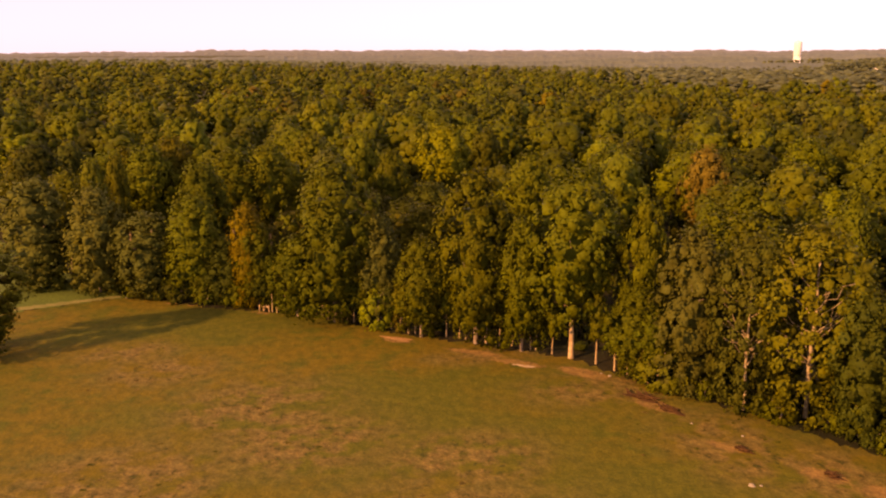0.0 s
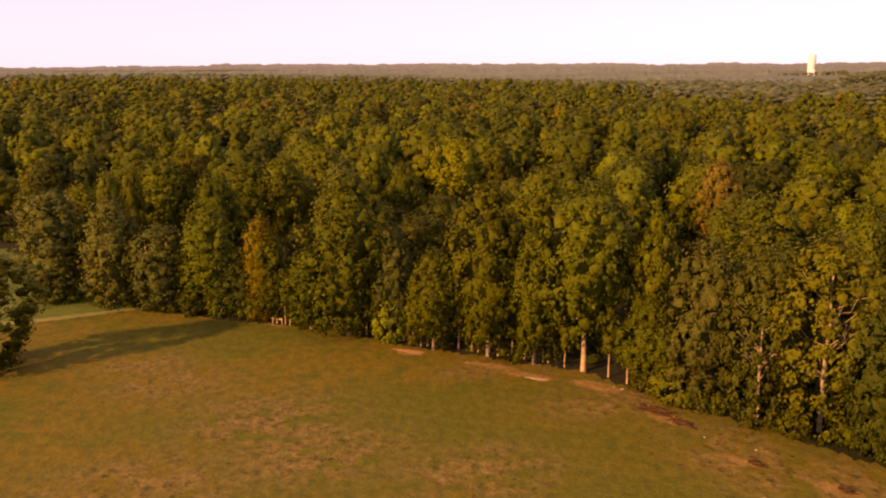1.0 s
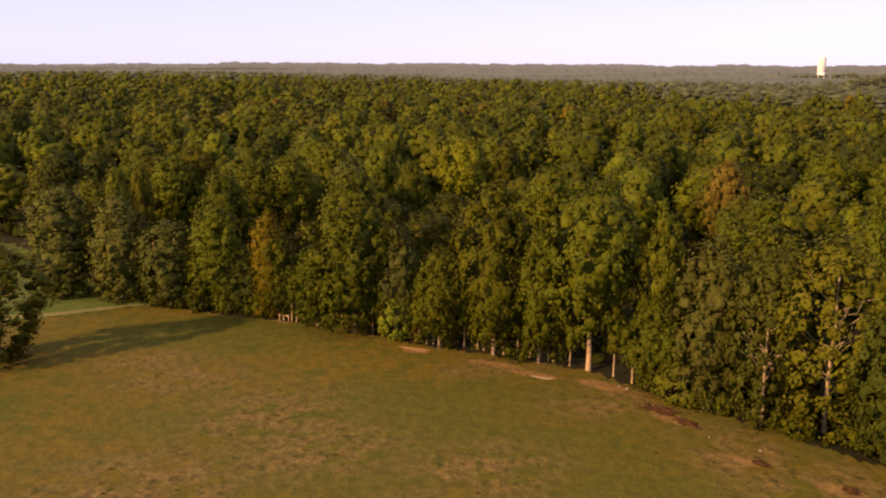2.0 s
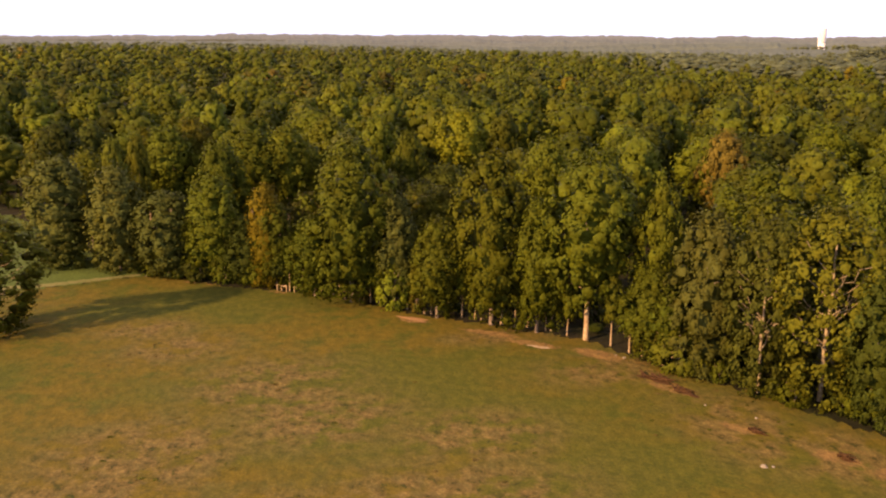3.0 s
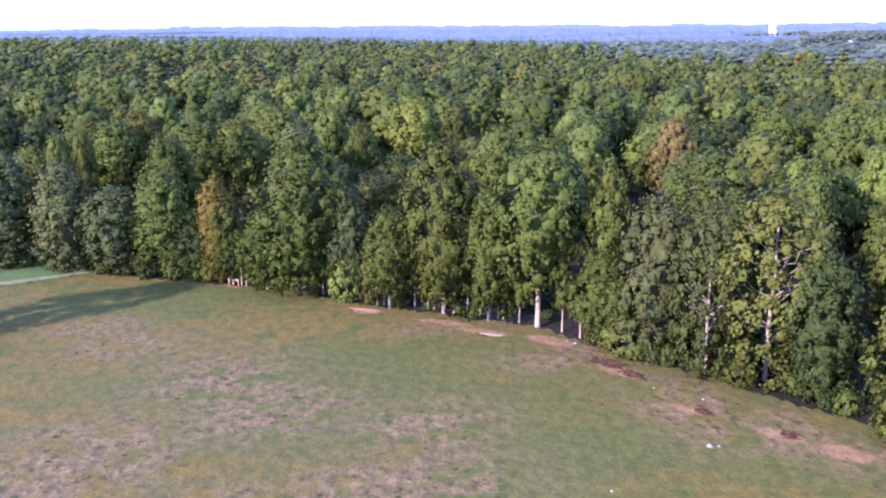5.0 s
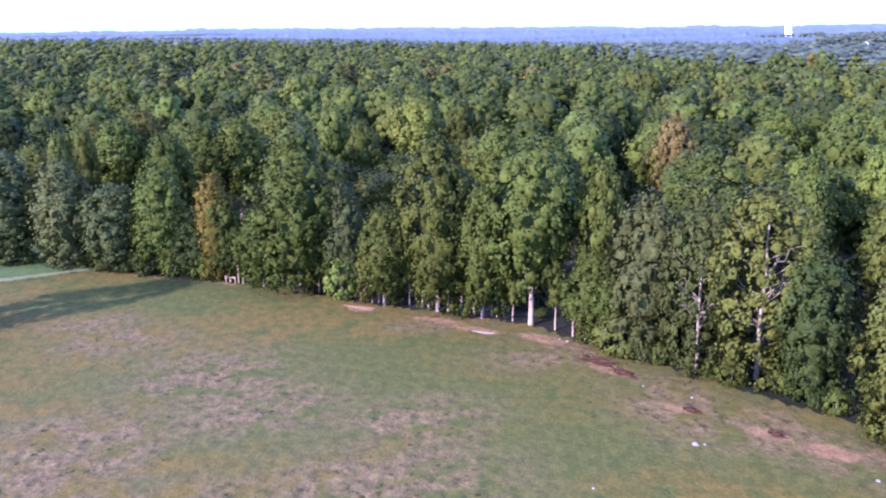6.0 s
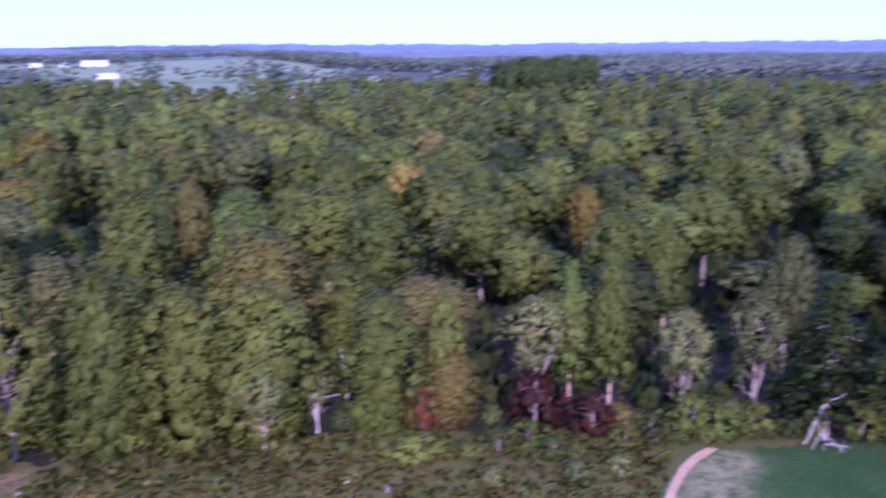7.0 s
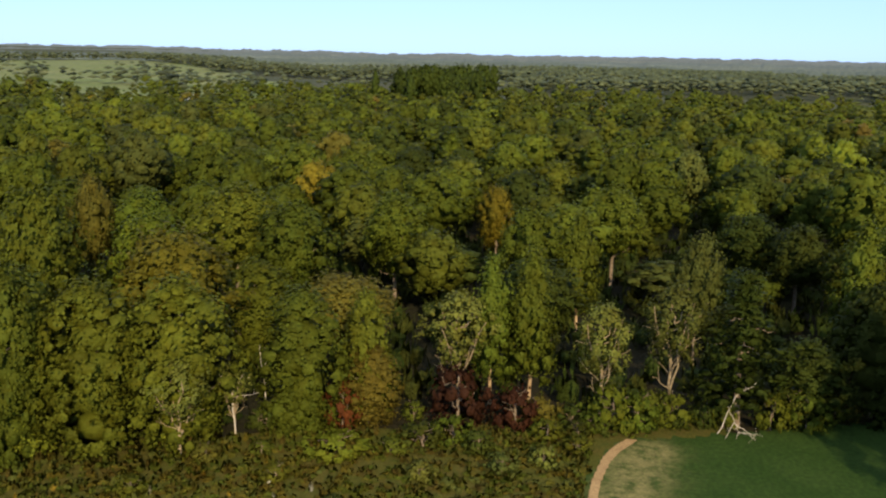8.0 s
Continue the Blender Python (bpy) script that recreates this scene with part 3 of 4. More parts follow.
def plant(kind, x, y, height, radius, tone, place="at the wood's edge", group="trees of the wood"):
    """One tree or shrub: an empty at its foot with a trunk and a crown."""
    k = int(_turn.integers(VARIANTS[kind]))
    leafy, trunk = MESHES[kind, k]
    name, category, words = TITLE[kind]
    tall, half = SIZES.get(kind, (22.0, 5.5))
    tree = new(name)
    tree.empty_display_size = 0.5
    tree.matrix_world = Matrix.Translation((x, y, float(land(x, y)))) @ pose(0, 0, 0, 0, 0, float(_turn.uniform(0, 360))) @ Matrix.Diagonal((radius / half, radius / half, height / tall, 1))
    wide = 1.0 if place == "standing in the wood" else 0.7
    c = np.array(TONES[tone]) * (1 + wide * _turn.uniform(-0.26, 0.28)) * np.array((1.0 + _turn.uniform(-0.10, 0.14 if wide == 1.0 else 0.03), 1, 1))
    for part_name, me in (("trunk", trunk), ("crown", leafy)):
        ob = new(part_name, me)
        ob.parent = tree
        ob.color = (*c, 1)
    PLANTED.append((x, y, radius))
    return tagged(tree, f"{WORDS[tone]} {words} {place}", category, group if category == "tree" else "shrubs at the wood's edge")


plant("open", -37.0, 131.3, 17.0, 7.3, "olive")
plant("edge", -35.3, 170.2, 20.1, 7.1, "soft")
plant("edge", -24.5, 163.9, 19.1, 5.7, "soft")
plant("edge", -15.7, 159.3, 14.9, 5.8, "soft")
plant("edge", -7.3, 155.2, 18.2, 5.6, "green")
plant("edge", -1.9, 151.5, 11.4, 4.0, "deep")
plant("skirt", 3.0, 146.8, 14.5, 3.7, "green")
plant("edge", 1.6, 148.0, 17.5, 3.6, "gold")
plant("skirt", 8.9, 140.5, 13.2, 4.2, "green")
plant("skirt", 14.5, 136.1, 26.0, 7.1, "green")
plant("skirt", 21.3, 132.8, 17.8, 3.8, "sage")
plant("skirt", 26.1, 125.2, 15.5, 3.9, "green")
plant("skirt", 33.3, 120.4, 25.6, 5.7, "green")
plant("skirt", 38.7, 115.3, 19.4, 4.1, "green")
plant("high", 44.5, 110.9, 25.6, 6.6, "green")
plant("skirt", 52.8, 106.3, 23.3, 3.4, "green")
plant("skirt", 50.2, 102.3, 12.4, 3.9, "green")
plant("edge", 54.7, 96.1, 20.9, 5.0, "sage")
plant("open", 57.9, 88.8, 21.3, 4.7, "dusk")
plant("open", 63.6, 85.0, 22.9, 6.5, "olive")
plant("edge", 66.1, 78.8, 16.7, 4.2, "deep")
plant("oak", 49.1, 207.0, 25.0, 7.2, "lime")
plant("oak", 32.2, 184.0, 22.0, 4.1, "green")
plant("oak", 87.8, 152.8, 24.0, 4.9, "orange")
plant("edge", 78.5, 122.5, 22.0, 7.0, "green")
plant("oak", 54.4, 159.6, 23.0, 5.4, "green")
plant("oak", -0.6, 181.2, 23.0, 7.0, "green")
plant("oak", 6.6, 181.1, 24.0, 6.0, "green")
plant("oak", -6.0, 164.3, 23.0, 5.2, "green")
plant("oak", -25.5, 172.6, 23.0, 2.9, "olive")
plant("oak", -22.1, 179.9, 23.0, 2.8, "olive")
plant("oak", -31.7, 181.5, 20.0, 5.3, "olive")
plant("poplar", 85.4, 107.2, 23.0, 4.6, "green")
plant("oak", 130.6, 182.3, 22.0, 7.2, "lime")
plant("oak", 80.2, 182.6, 21.0, 6.4, "green")
# deep tone here stands for a crown lying in shadow
plant("oak", 39.7, 181.9, 15.0, 6.0, "deep")
plant("oak", 18.7, 225.2, 22.0, 6.5, "olive")
plant("open", 68.2, 66.4, 18.8, 5.4, "olive")
plant("edge", 72.6, 58.3, 19.0, 3.9, "green")
plant("oak", 106.3, 117.6, 22.0, 5.2, "lime")
plant("oak", 162.8, 155.6, 22.0, 5.7, "gold")
plant("oak", 119.4, 82.4, 20.0, 3.3, "russet")
plant("oak", 80.1, 82.8, 22.0, 4.2, "olive")
plant("oak", 89.1, 67.1, 23.0, 4.8, "green")
plant("edge", 75.2, 59.0, 18.0, 5.0, "green")
plant("edge", 77.3, 52.3, 16.8, 5.2, "green")
plant("edge", 80.6, 45.0, 16.8, 5.4, "green")
plant("thin", 77.6, 43.6, 9.6, 3.4, "pale")
plant("edge", 87.6, 35.1, 14.9, 4.7, "green")
plant("edge", 91.6, 29.8, 14.2, 3.0, "green")
plant("edge", 90.6, 29.0, 8.5, 3.5, "russet")
plant("thin", 96.0, 20.8, 13.4, 4.0, "pale")
plant("poplar", 99.4, 18.0, 17.0, 3.9, "green")
plant("poplar", 100.8, 13.8, 17.5, 4.2, "green")
plant("thin", 98.3, 5.7, 12.9, 3.6, "pale")
plant("thin", 101.3, -1.3, 14.8, 3.9, "sage")
plant("pine", 101.6, -8.4, 17.4, 6.2, "pine")
plant("oak", 118.0, -4.1, 17.4, 2.9, "sage")
plant("poplar", 113.7, -21.6, 20.9, 4.1, "green")
plant("edge", 104.5, -15.5, 9.3, 4.0, "deep")
plant("edge", 108.1, -22.9, 15.2, 5.2, "deep")
plant("shrub", 88.9, 31.4, 5.0, 2.4, "red")
plant("shrub", 92.7, 20.0, 6.4, 3.6, "maroon")
plant("shrub", 93.7, 14.2, 4.6, 2.8, "maroon")
plant("oak", 123.0, 76.3, 17.4, 5.3, "green")
plant("oak", 122.8, 60.5, 19.0, 7.1, "green")
plant("oak", 116.5, 48.9, 18.2, 5.4, "green")
plant("oak", 133.6, 40.0, 17.4, 5.3, "green")
plant("oak", 159.3, 29.5, 15.8, 3.2, "gold")
plant("oak", 117.8, 88.9, 17.4, 5.5, "green")
plant("oak", 156.0, 8.9, 17.4, 5.7, "green")
plant("oak", 128.6, 18.7, 17.4, 4.7, "green")
plant("poplar", 128.9, 11.7, 17.4, 4.2, "green")
plant("oak", 191.2, 68.8, 17.4, 5.6, "green")
plant("oak", 184.4, 91.1, 17.4, 6.4, "olive")
# two crowns darkened by tone to stand for the eastern wood's shadow
plant("oak", 155.1, -12.6, 14.2, 5.7, "deep")
plant("oak", 147.4, -19.3, 14.2, 5.5, "deep")
plant("poplar", 253.8, 61.5, 16.6, 6.5, "lime")


# the other trees of the wood's first rows
_r = np.random.default_rng(5)


def tone_of(rng):
    return str(rng.choice(["green", "green", "green", "olive", "olive", "sage", "deep", "lime", "russet", "gold", "orange"],
                          p=[0.20, 0.18, 0.18, 0.14, 0.11, 0.06, 0.09, 0.022, 0.010, 0.005, 0.003]))


def stand_height(x, y):
    az = math.degrees(math.atan2(x, y))
    return 21.5 - 4.5 * float(smooth(az, 36, 62))


def far_rim(az):
    """How far the wood reaches by bearing, before the paler country behind it."""
    return 1000 - 340 * smooth(az, 16, 32)


STEP = 13.6
gx_, gy_ = np.meshgrid(np.arange(-420, 1300, STEP), np.arange(-420, 1300, STEP))
gx_ = (gx_ + _r.uniform(-0.42, 0.42, gx_.shape) * STEP + (np.arange(gx_.shape[0])[:, None] % 2) * STEP / 2).ravel()
gy_ = (gy_ + _r.uniform(-0.42, 0.42, gy_.shape) * STEP).ravel()
in_wood = inside(FOREST, gx_, gy_)
gap_ = edge_gap(gx_, gy_)
range_, az_ = np.hypot(gx_, gy_), np.degrees(np.arctan2(gx_, gy_))
clear_ = inside(CLEARING, gx_, gy_)
hero_gap = np.min([np.hypot(gx_ - px_, gy_ - py_) - pr_ for px_, py_, pr_ in PLANTED], axis=0)
rim_ = far_rim(az_)
ok_ = in_wood & (range_ < rim_) & (hero_gap > 3.8) & (_r.uniform(0, 1, gx_.shape) > 0.06) & (gap_ > 3.0) & (range_ < 960) & (az_ > -24) & (az_ < 116) & ~(clear_ & ((_r.uniform(0, 1, gx_.shape) > 0.03) & (swell(gx_, gy_, 190) < 0.75)))
near_ = ok_ & (gap_ < 32) & (az_ > -20) & (az_ < 108) & (range_ < 235)
hx_, hy_, hr_ = np.array(PLANTED).T
deep_ = edge_gap(hx_, hy_) > 14


def youth(x, y):
    """Trees grow lower on the open, south-western side of the great ones."""
    dx, dy = hx_[deep_] - x, hy_[deep_] - y
    far = np.hypot(dx, dy)
    side = (dx * hx_[deep_] + dy * hy_[deep_]) / np.maximum(far * np.hypot(hx_[deep_], hy_[deep_]), 1e-6)
    return 0.78 if np.any((far < 22) & (side > 0.88)) else 1.0


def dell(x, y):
    """A shadowed gap in the eastern wood, its shade put in as low, darker trees."""
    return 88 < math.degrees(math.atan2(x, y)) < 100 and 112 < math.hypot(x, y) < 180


for x_, y_ in zip(gx_[near_], gy_[near_]):
    if np.min(np.hypot(hx_ - x_, hy_ - y_) - hr_) < 3.8:
        continue
    k_ = _r.choice(["oak", "edge", "poplar", "thin"], p=[0.82, 0.08, 0.10, 0.0])
    # trees in the eastern gap get the dark pine tone as shade
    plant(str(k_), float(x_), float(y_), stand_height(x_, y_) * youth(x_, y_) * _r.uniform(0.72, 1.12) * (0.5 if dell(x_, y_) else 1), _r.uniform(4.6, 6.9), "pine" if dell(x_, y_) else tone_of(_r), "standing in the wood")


# ---- the deeper wood, joined by distance ----
def wood(name, places, clumps, share, leaves, size, seed, label, one_tone="", core=0.74, far=False):
    """Many trees joined into one mesh: crowns of fewer, larger clumps the farther they stand."""
    rng = np.random.default_rng(seed)
    protos = [crown("oak" if k < 7 else "poplar", seed * 10 + k, leaves, size, count=clumps, share=share, core=core, far=far) for k in range(8)]
    V, F, N, T, base = [], [], [], [], 0
    for x, y, h, r in places:
        v, f, n = protos[int(rng.integers(8))]
        a = rng.uniform(0, 6.28)
        c, s = math.cos(a), math.sin(a)
        turn = np.array(((c, -s, 0), (s, c, 0), (0, 0, 1)))
        w = (v * (r / 5.5, r / 5.5, h / 22)) @ turn.T + (x, y, float(land(x, y)))
        V.append(w)
        N.append(n @ turn.T)
        F.append(f + base)
        tone = np.array(TONES[one_tone or tone_of(rng)]) * rng.uniform(0.70, 1.3)
        T.append(np.repeat(tone[None], len(v), 0))
        base += len(v)
    me = mesh_from(name, np.concatenate(V), np.concatenate(F), [WOOD_LEAF], np.concatenate(N), np.concatenate(T))
    return tagged(new(name, me), label, "wood", kind="stuff")


def stand(mask, rng, wide=1.0):
    return [(float(x), float(y), stand_height(x, y) * youth(x, y) * (0.55 if dell(x, y) else 1.0) * (rng.uniform(0.70, 1.10) + 0.10 * float(swell(x, y, 60))), rng.uniform(4.7, 7.1) * wide) for x, y in zip(gx_[mask], gy_[mask])]


rest_ = ok_ & ~near_
bands = ((0, 240, 1.0, 56, 0.27, 17, 0.44), (240, 400, 1.0, 32, 0.32, 7, 0.66), (400, 600, 0.95, 24, 0.36, 1, 1.1), (600, 960, 0.85, 10, 0.48, 0, 1.0))
for k, (r0, r1, part_, clumps_, share_, leaves_, size_) in enumerate(bands):
    m_ = rest_ & (range_ >= r0) & (range_ < r1) & (_r.uniform(0, 1, gx_.shape) < part_)
    if k:
        m_ &= (az_ > -19) & (az_ < 108)
    wood("woodland", stand(m_, _r, 1.0 + 0.05 * k), clumps_, share_, leaves_, size_, 20 + k, "dense mixed green autumn woodland canopy", far=k > 1)


def ring(r0, r1, spacing, seed, keep=1.0):
    """Scattered places of far trees in the country beyond."""
    rng = np.random.default_rng(seed)
    n = int((r1 * r1 - r0 * r0) * 0.5 * math.radians(150) / spacing ** 2)
    r = np.sqrt(rng.uniform(r0 * r0, r1 * r1, n))
    a = np.radians(rng.uniform(-28, 122, n))
    x, y = r * np.sin(a), r * np.cos(a)
    azd = np.degrees(a)
    open_ = (swell(x, y, 700) > 0.55) & (r > 1000) & (azd > 20)
    open_ |= inside(CLEARING, x, y)
    m = (r > np.where(azd < 64, far_rim(azd) + 30, 960)) & (~open_ | ((swell(x, y, 150) > 1.0) & (rng.uniform(0, 1, n) < 0.5))) & ~((azd < 36) & (r > 1520))
    return [(float(p), float(q), rng.uniform(13, 20), spacing * rng.uniform(0.60, 0.90)) for p, q in zip(x[m], y[m])]


# far trees all take the paled tone, haze included in it
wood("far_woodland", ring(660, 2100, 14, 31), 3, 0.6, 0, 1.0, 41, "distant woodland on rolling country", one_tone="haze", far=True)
_g = np.random.default_rng(8)
wood("pine_grove", [(float(590 + _g.normal() * 40), float(150 + _g.normal() * 16), _g.uniform(24, 31), _g.uniform(4, 6)) for _ in range(60)], 26, 0.3, 5, 0.9, 51,
     "dark evergreen grove rising above the wood", one_tone="pine")

# grove under the tower, haze again carried by its leaf colour
_t = np.random.default_rng(12)
grove_ = [(1925 * math.sin(a), 1925 * math.cos(a)) for a in np.radians(_t.uniform(32.8, 36.6, 34))]
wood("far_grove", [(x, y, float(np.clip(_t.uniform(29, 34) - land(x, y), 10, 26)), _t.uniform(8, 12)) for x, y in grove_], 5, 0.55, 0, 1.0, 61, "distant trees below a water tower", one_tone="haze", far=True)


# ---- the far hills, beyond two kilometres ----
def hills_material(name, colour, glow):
    """Distant wooded hills, a plain backdrop: haze of miles of air put in as glow."""
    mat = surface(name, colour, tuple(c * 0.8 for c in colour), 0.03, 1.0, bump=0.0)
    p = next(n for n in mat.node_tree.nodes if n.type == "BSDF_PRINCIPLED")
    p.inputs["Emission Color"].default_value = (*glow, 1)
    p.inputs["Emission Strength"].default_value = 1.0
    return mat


def hills(radius, top, rise, seed, material, start=-150, stop=210):
    rng = np.random.default_rng(seed)
    a = np.radians(np.arange(start, stop + 0.1, 0.2))
    deg = np.degrees(a)
    z = top + rise * (swell(deg * 60, a * 0 + seed * 700, 1500) * 0.6 + swell(deg * 60, a * 0 + seed * 900, 330) * 0.3)
    crest = np.repeat(rng.uniform(-1, 1, len(a) // 3 + 1), 3)[:len(a)] * 2.0 + rng.uniform(-1, 1, len(a)) * 1.6
    if stop - start == 360:
        crest[-1], z[-1] = crest[0], z[0]
    n = len(a)
    rows = [np.c_[radius * np.sin(a), radius * np.cos(a), a * 0 - 60], np.c_[(radius + 40) * np.sin(a), (radius + 40) * np.cos(a), z - 8 + crest],
            np.c_[(radius + 80) * np.sin(a), (radius + 80) * np.cos(a), z + crest * radius / 3000], np.c_[(radius + 160) * np.sin(a), (radius + 160) * np.cos(a), z - 30]]
    i = np.arange(n - 1)
    f = np.concatenate([np.c_[i + 1 + k * n, i + k * n, i + (k + 1) * n, i + 1 + (k + 1) * n] for k in range(3)])
    me = mesh_from("backdrop", np.concatenate(rows), f, [material], shade=False)
    tagged(new("backdrop", me), "hazy wooded hills along the horizon", "hills", kind="structure")


# emission grows with distance, standing in for haze over the hills
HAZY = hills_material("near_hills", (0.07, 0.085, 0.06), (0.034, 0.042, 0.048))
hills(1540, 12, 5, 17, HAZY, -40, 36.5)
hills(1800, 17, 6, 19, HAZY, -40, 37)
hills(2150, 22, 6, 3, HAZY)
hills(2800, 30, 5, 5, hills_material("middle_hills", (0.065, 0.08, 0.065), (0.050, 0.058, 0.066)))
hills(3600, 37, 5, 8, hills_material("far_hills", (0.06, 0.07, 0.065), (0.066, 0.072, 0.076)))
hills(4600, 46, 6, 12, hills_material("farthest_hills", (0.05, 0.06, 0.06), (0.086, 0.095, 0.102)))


# ---- far buildings ----
def part(name, bm, material, parent, label=""):
    me = bpy.data.meshes.new(name)
    bm.to_mesh(me)
    bm.free()
    me.materials.append(material)
    ob = new(name, me)
    ob.parent = parent
    return tagged(ob, label) if label else ob


def box(cx, cy, cz, sx, sy, sz, bevel=0.0):
    bm = bmesh.new()
    bmesh.ops.create_cube(bm, size=1)
    bmesh.ops.scale(bm, vec=(sx, sy, sz), verts=bm.verts)
    bmesh.ops.translate(bm, vec=(cx, cy, cz), verts=bm.verts)
    if bevel:
        bmesh.ops.bevel(bm, geom=list(bm.edges), offset=bevel, segments=1, affect="EDGES")
    return bm


def lathe(profile, sides=32):
    bm = bmesh.new()
    rows = []
    for r, z in profile:
        rows.append([bm.verts.new((r * math.cos(6.28318 * i / sides), r * math.sin(6.28318 * i / sides), z)) for i in range(sides)])
    for a, b in zip(rows, rows[1:]):
        for i in range(sides):
            bm.faces.new((a[i], a[(i + 1) % sides], b[(i + 1) % sides], b[i]))
    bm.faces.new(rows[-1])
    for f in bm.faces:
        f.smooth = True
    return bm


def at_bearing(az, r):
    return r * math.sin(radians(az)), r * math.cos(radians(az))


def water_tower():
    x, y = at_bearing(34.6, 2000)
    tower = new("water_tower")
    tower.location = (x, y, 30)
    part("tank", lathe([(7.7, 0), (7.9, 0.4), (7.9, 26), (7.5, 28), (6.0, 29.4), (3.2, 30.3), (0.4, 30.6)]), WHITE_PAINT, tower)
    part("base", lathe([(7.4, -24), (7.4, 0.3), (6.4, 0.5)]), WHITE_PAINT, tower, "white concrete footing")
    part("vent", lathe([(0.8, 30.3), (0.8, 31.4), (1.1, 31.5), (0.3, 32.1)], 12), GREY_ROOF, tower, "grey roof vent")
    tagged(tower, "tall white cylindrical water tower above distant woods", "water tower")


def farm_building(az, r, length, width, height, turn, wall=WHITE_PAINT, label="long white farm building in a far pasture", name="barn", lift=0.0):
    x, y = at_bearing(az, r)
    b = new(name)
    b.matrix_world = pose(x, y, float(land(x, y)) + 0.5 + lift, 0, 0, turn)
    part("wall", box(0, 0, height * 0.32, length, width, height * 0.7), wall, b)
    bm = bmesh.new()
    e, h0, h1 = 0.6, height * 0.66, height
    pts = [(-length / 2 - e, -width / 2 - e, h0), (length / 2 + e, -width / 2 - e, h0), (length / 2 + e, width / 2 + e, h0), (-length / 2 - e, width / 2 + e, h0),
           (-length / 2 - e, 0, h1), (length / 2 + e, 0, h1)]
    vs = [bm.verts.new(p) for p in pts]
    for f in ((0, 1, 5, 4), (2, 3, 4, 5), (0, 4, 3), (1, 2, 5), (3, 2, 1, 0)):
        bm.faces.new([vs[i] for i in f])
    part("roof", bm, GREY_ROOF, b, "pale metal gable roof")
    n = max(2, int(length / 9))
    for k in range(n):
        u = -length / 2 + (k + 0.5) * length / n
        frame_ = part("window", box(u, -width / 2, height * 0.36, 1.9, 0.24, 1.8), WHITE_PAINT, b)
        part("pane", box(u, -width / 2 - 0.06, height * 0.36, 1.6, 0.2, 1.5), DARK_GLASS, frame_, "dark window pane")
    return tagged(b, label, "building", "far farm buildings")


water_tower()
farm_building(48.06, 1560, 38, 14, 9, -48)
farm_building(38.66, 1650, 16, 10, 7, -38, label="white farmhouse among distant trees", name="farmhouse")
farm_building(41.75, 1500, 15, 10, 8, -40, label="white farmhouse beside a far pasture", name="farmhouse")
farm_building(44.83, 1600, 17, 9, 6, -44, label="low white shed beside a far pasture", name="shed")
farm_building(46.4, 1580, 12, 9, 6, -44, label="low white shed beside a far pasture", name="shed")
farm_building(48.8, 1130, 20, 12, 6, -30, label="pale shed in the near part of a far pasture", name="shed")
farm_building(59.8, 640, 9, 8, 6, -60, label="small pale shed in a clearing", name="shed")


# ---- undergrowth along the wood's edge ----
def along(line, spacing, rng, back, ahead=0.0):
    """Places strung along a line, set back from it by random metres."""
    out = []
    for (x0, y0), (x1, y1) in zip(line, line[1:]):
        n = max(1, int(math.hypot(x1 - x0, y1 - y0) / spacing))
        nx, ny = -(y1 - y0), x1 - x0
        size = math.hypot(nx, ny)
        for k in range(n):
            u = (k + rng.uniform(0, 1)) / n
            d = rng.uniform(-ahead, back)
            out.append((x0 + (x1 - x0) * u + nx / size * d, y0 + (y1 - y0) * u + ny / size * d))
    return out


_u = np.random.default_rng(91)
for x_, y_ in along(EDGE[4:25], 2.5, _u, 3.2, 0.4):
    if min(math.hypot(x_ - p, y_ - q) for p, q in ((89.5, 31.4), (93.9, 20.0), (94.9, 14.2))) < 4.5:
        continue
    open_trunks = 12 < x_ < 50 and y_ > 98
    if open_trunks and _u.uniform() < 0.86:
        continue
    tall_ = _u.uniform(2.0, 5.5) * (0.55 if open_trunks else 1)
    plant("shrub", x_, y_, tall_, tall_ * _u.uniform(0.5, 0.75), str(_u.choice(["green", "deep", "olive", "green", "russet"], p=[0.35, 0.25, 0.2, 0.12, 0.08])), "under the wood's edge")
for x_, y_ in along([(2, 146.2), (12, 138.8), (23, 128.2), (33, 120.8), (44, 111.3), (48, 105), (52, 97.4)], 1.7, _u, 1.6):
    if math.hypot(x_ - 44.5, y_ - 110.5) < 2.8:
        continue
    plant("sapling", x_, y_, _u.uniform(7, 11), _u.uniform(1.6, 2.4), str(_u.choice(["green", "olive", "deep"])), "with a thin pale trunk")
plant("shrub", 20.4, 131.0, 6.4, 3.2, "lime", "under the wood's edge")
plant("shrub", 23.8, 128.6, 3.4, 1.6, "russet", "under the wood's edge")
plant("shrub", 15.4, 134.6, 3.6, 1.6, "russet", "under the wood's edge")
plant("shrub", 74.0, 57.0, 3.6, 2.4, "lime", "under the wood's edge")
plant("shrub", 80.6, 46.2, 2.6, 2.0, "lime", "under the wood's edge")

# unseen trees added beyond the meadow's southern side to shade its eastern end
for x_, y_, h_ in ((78, -34, 27), (86, -41, 28), (68, -43, 26), (94, -49, 28), (77, -54, 27), (104, -57, 27), (60, -52, 26)):
    plant("edge", x_, y_, h_, 6.4, "green", "unseen, added to shade the meadow")

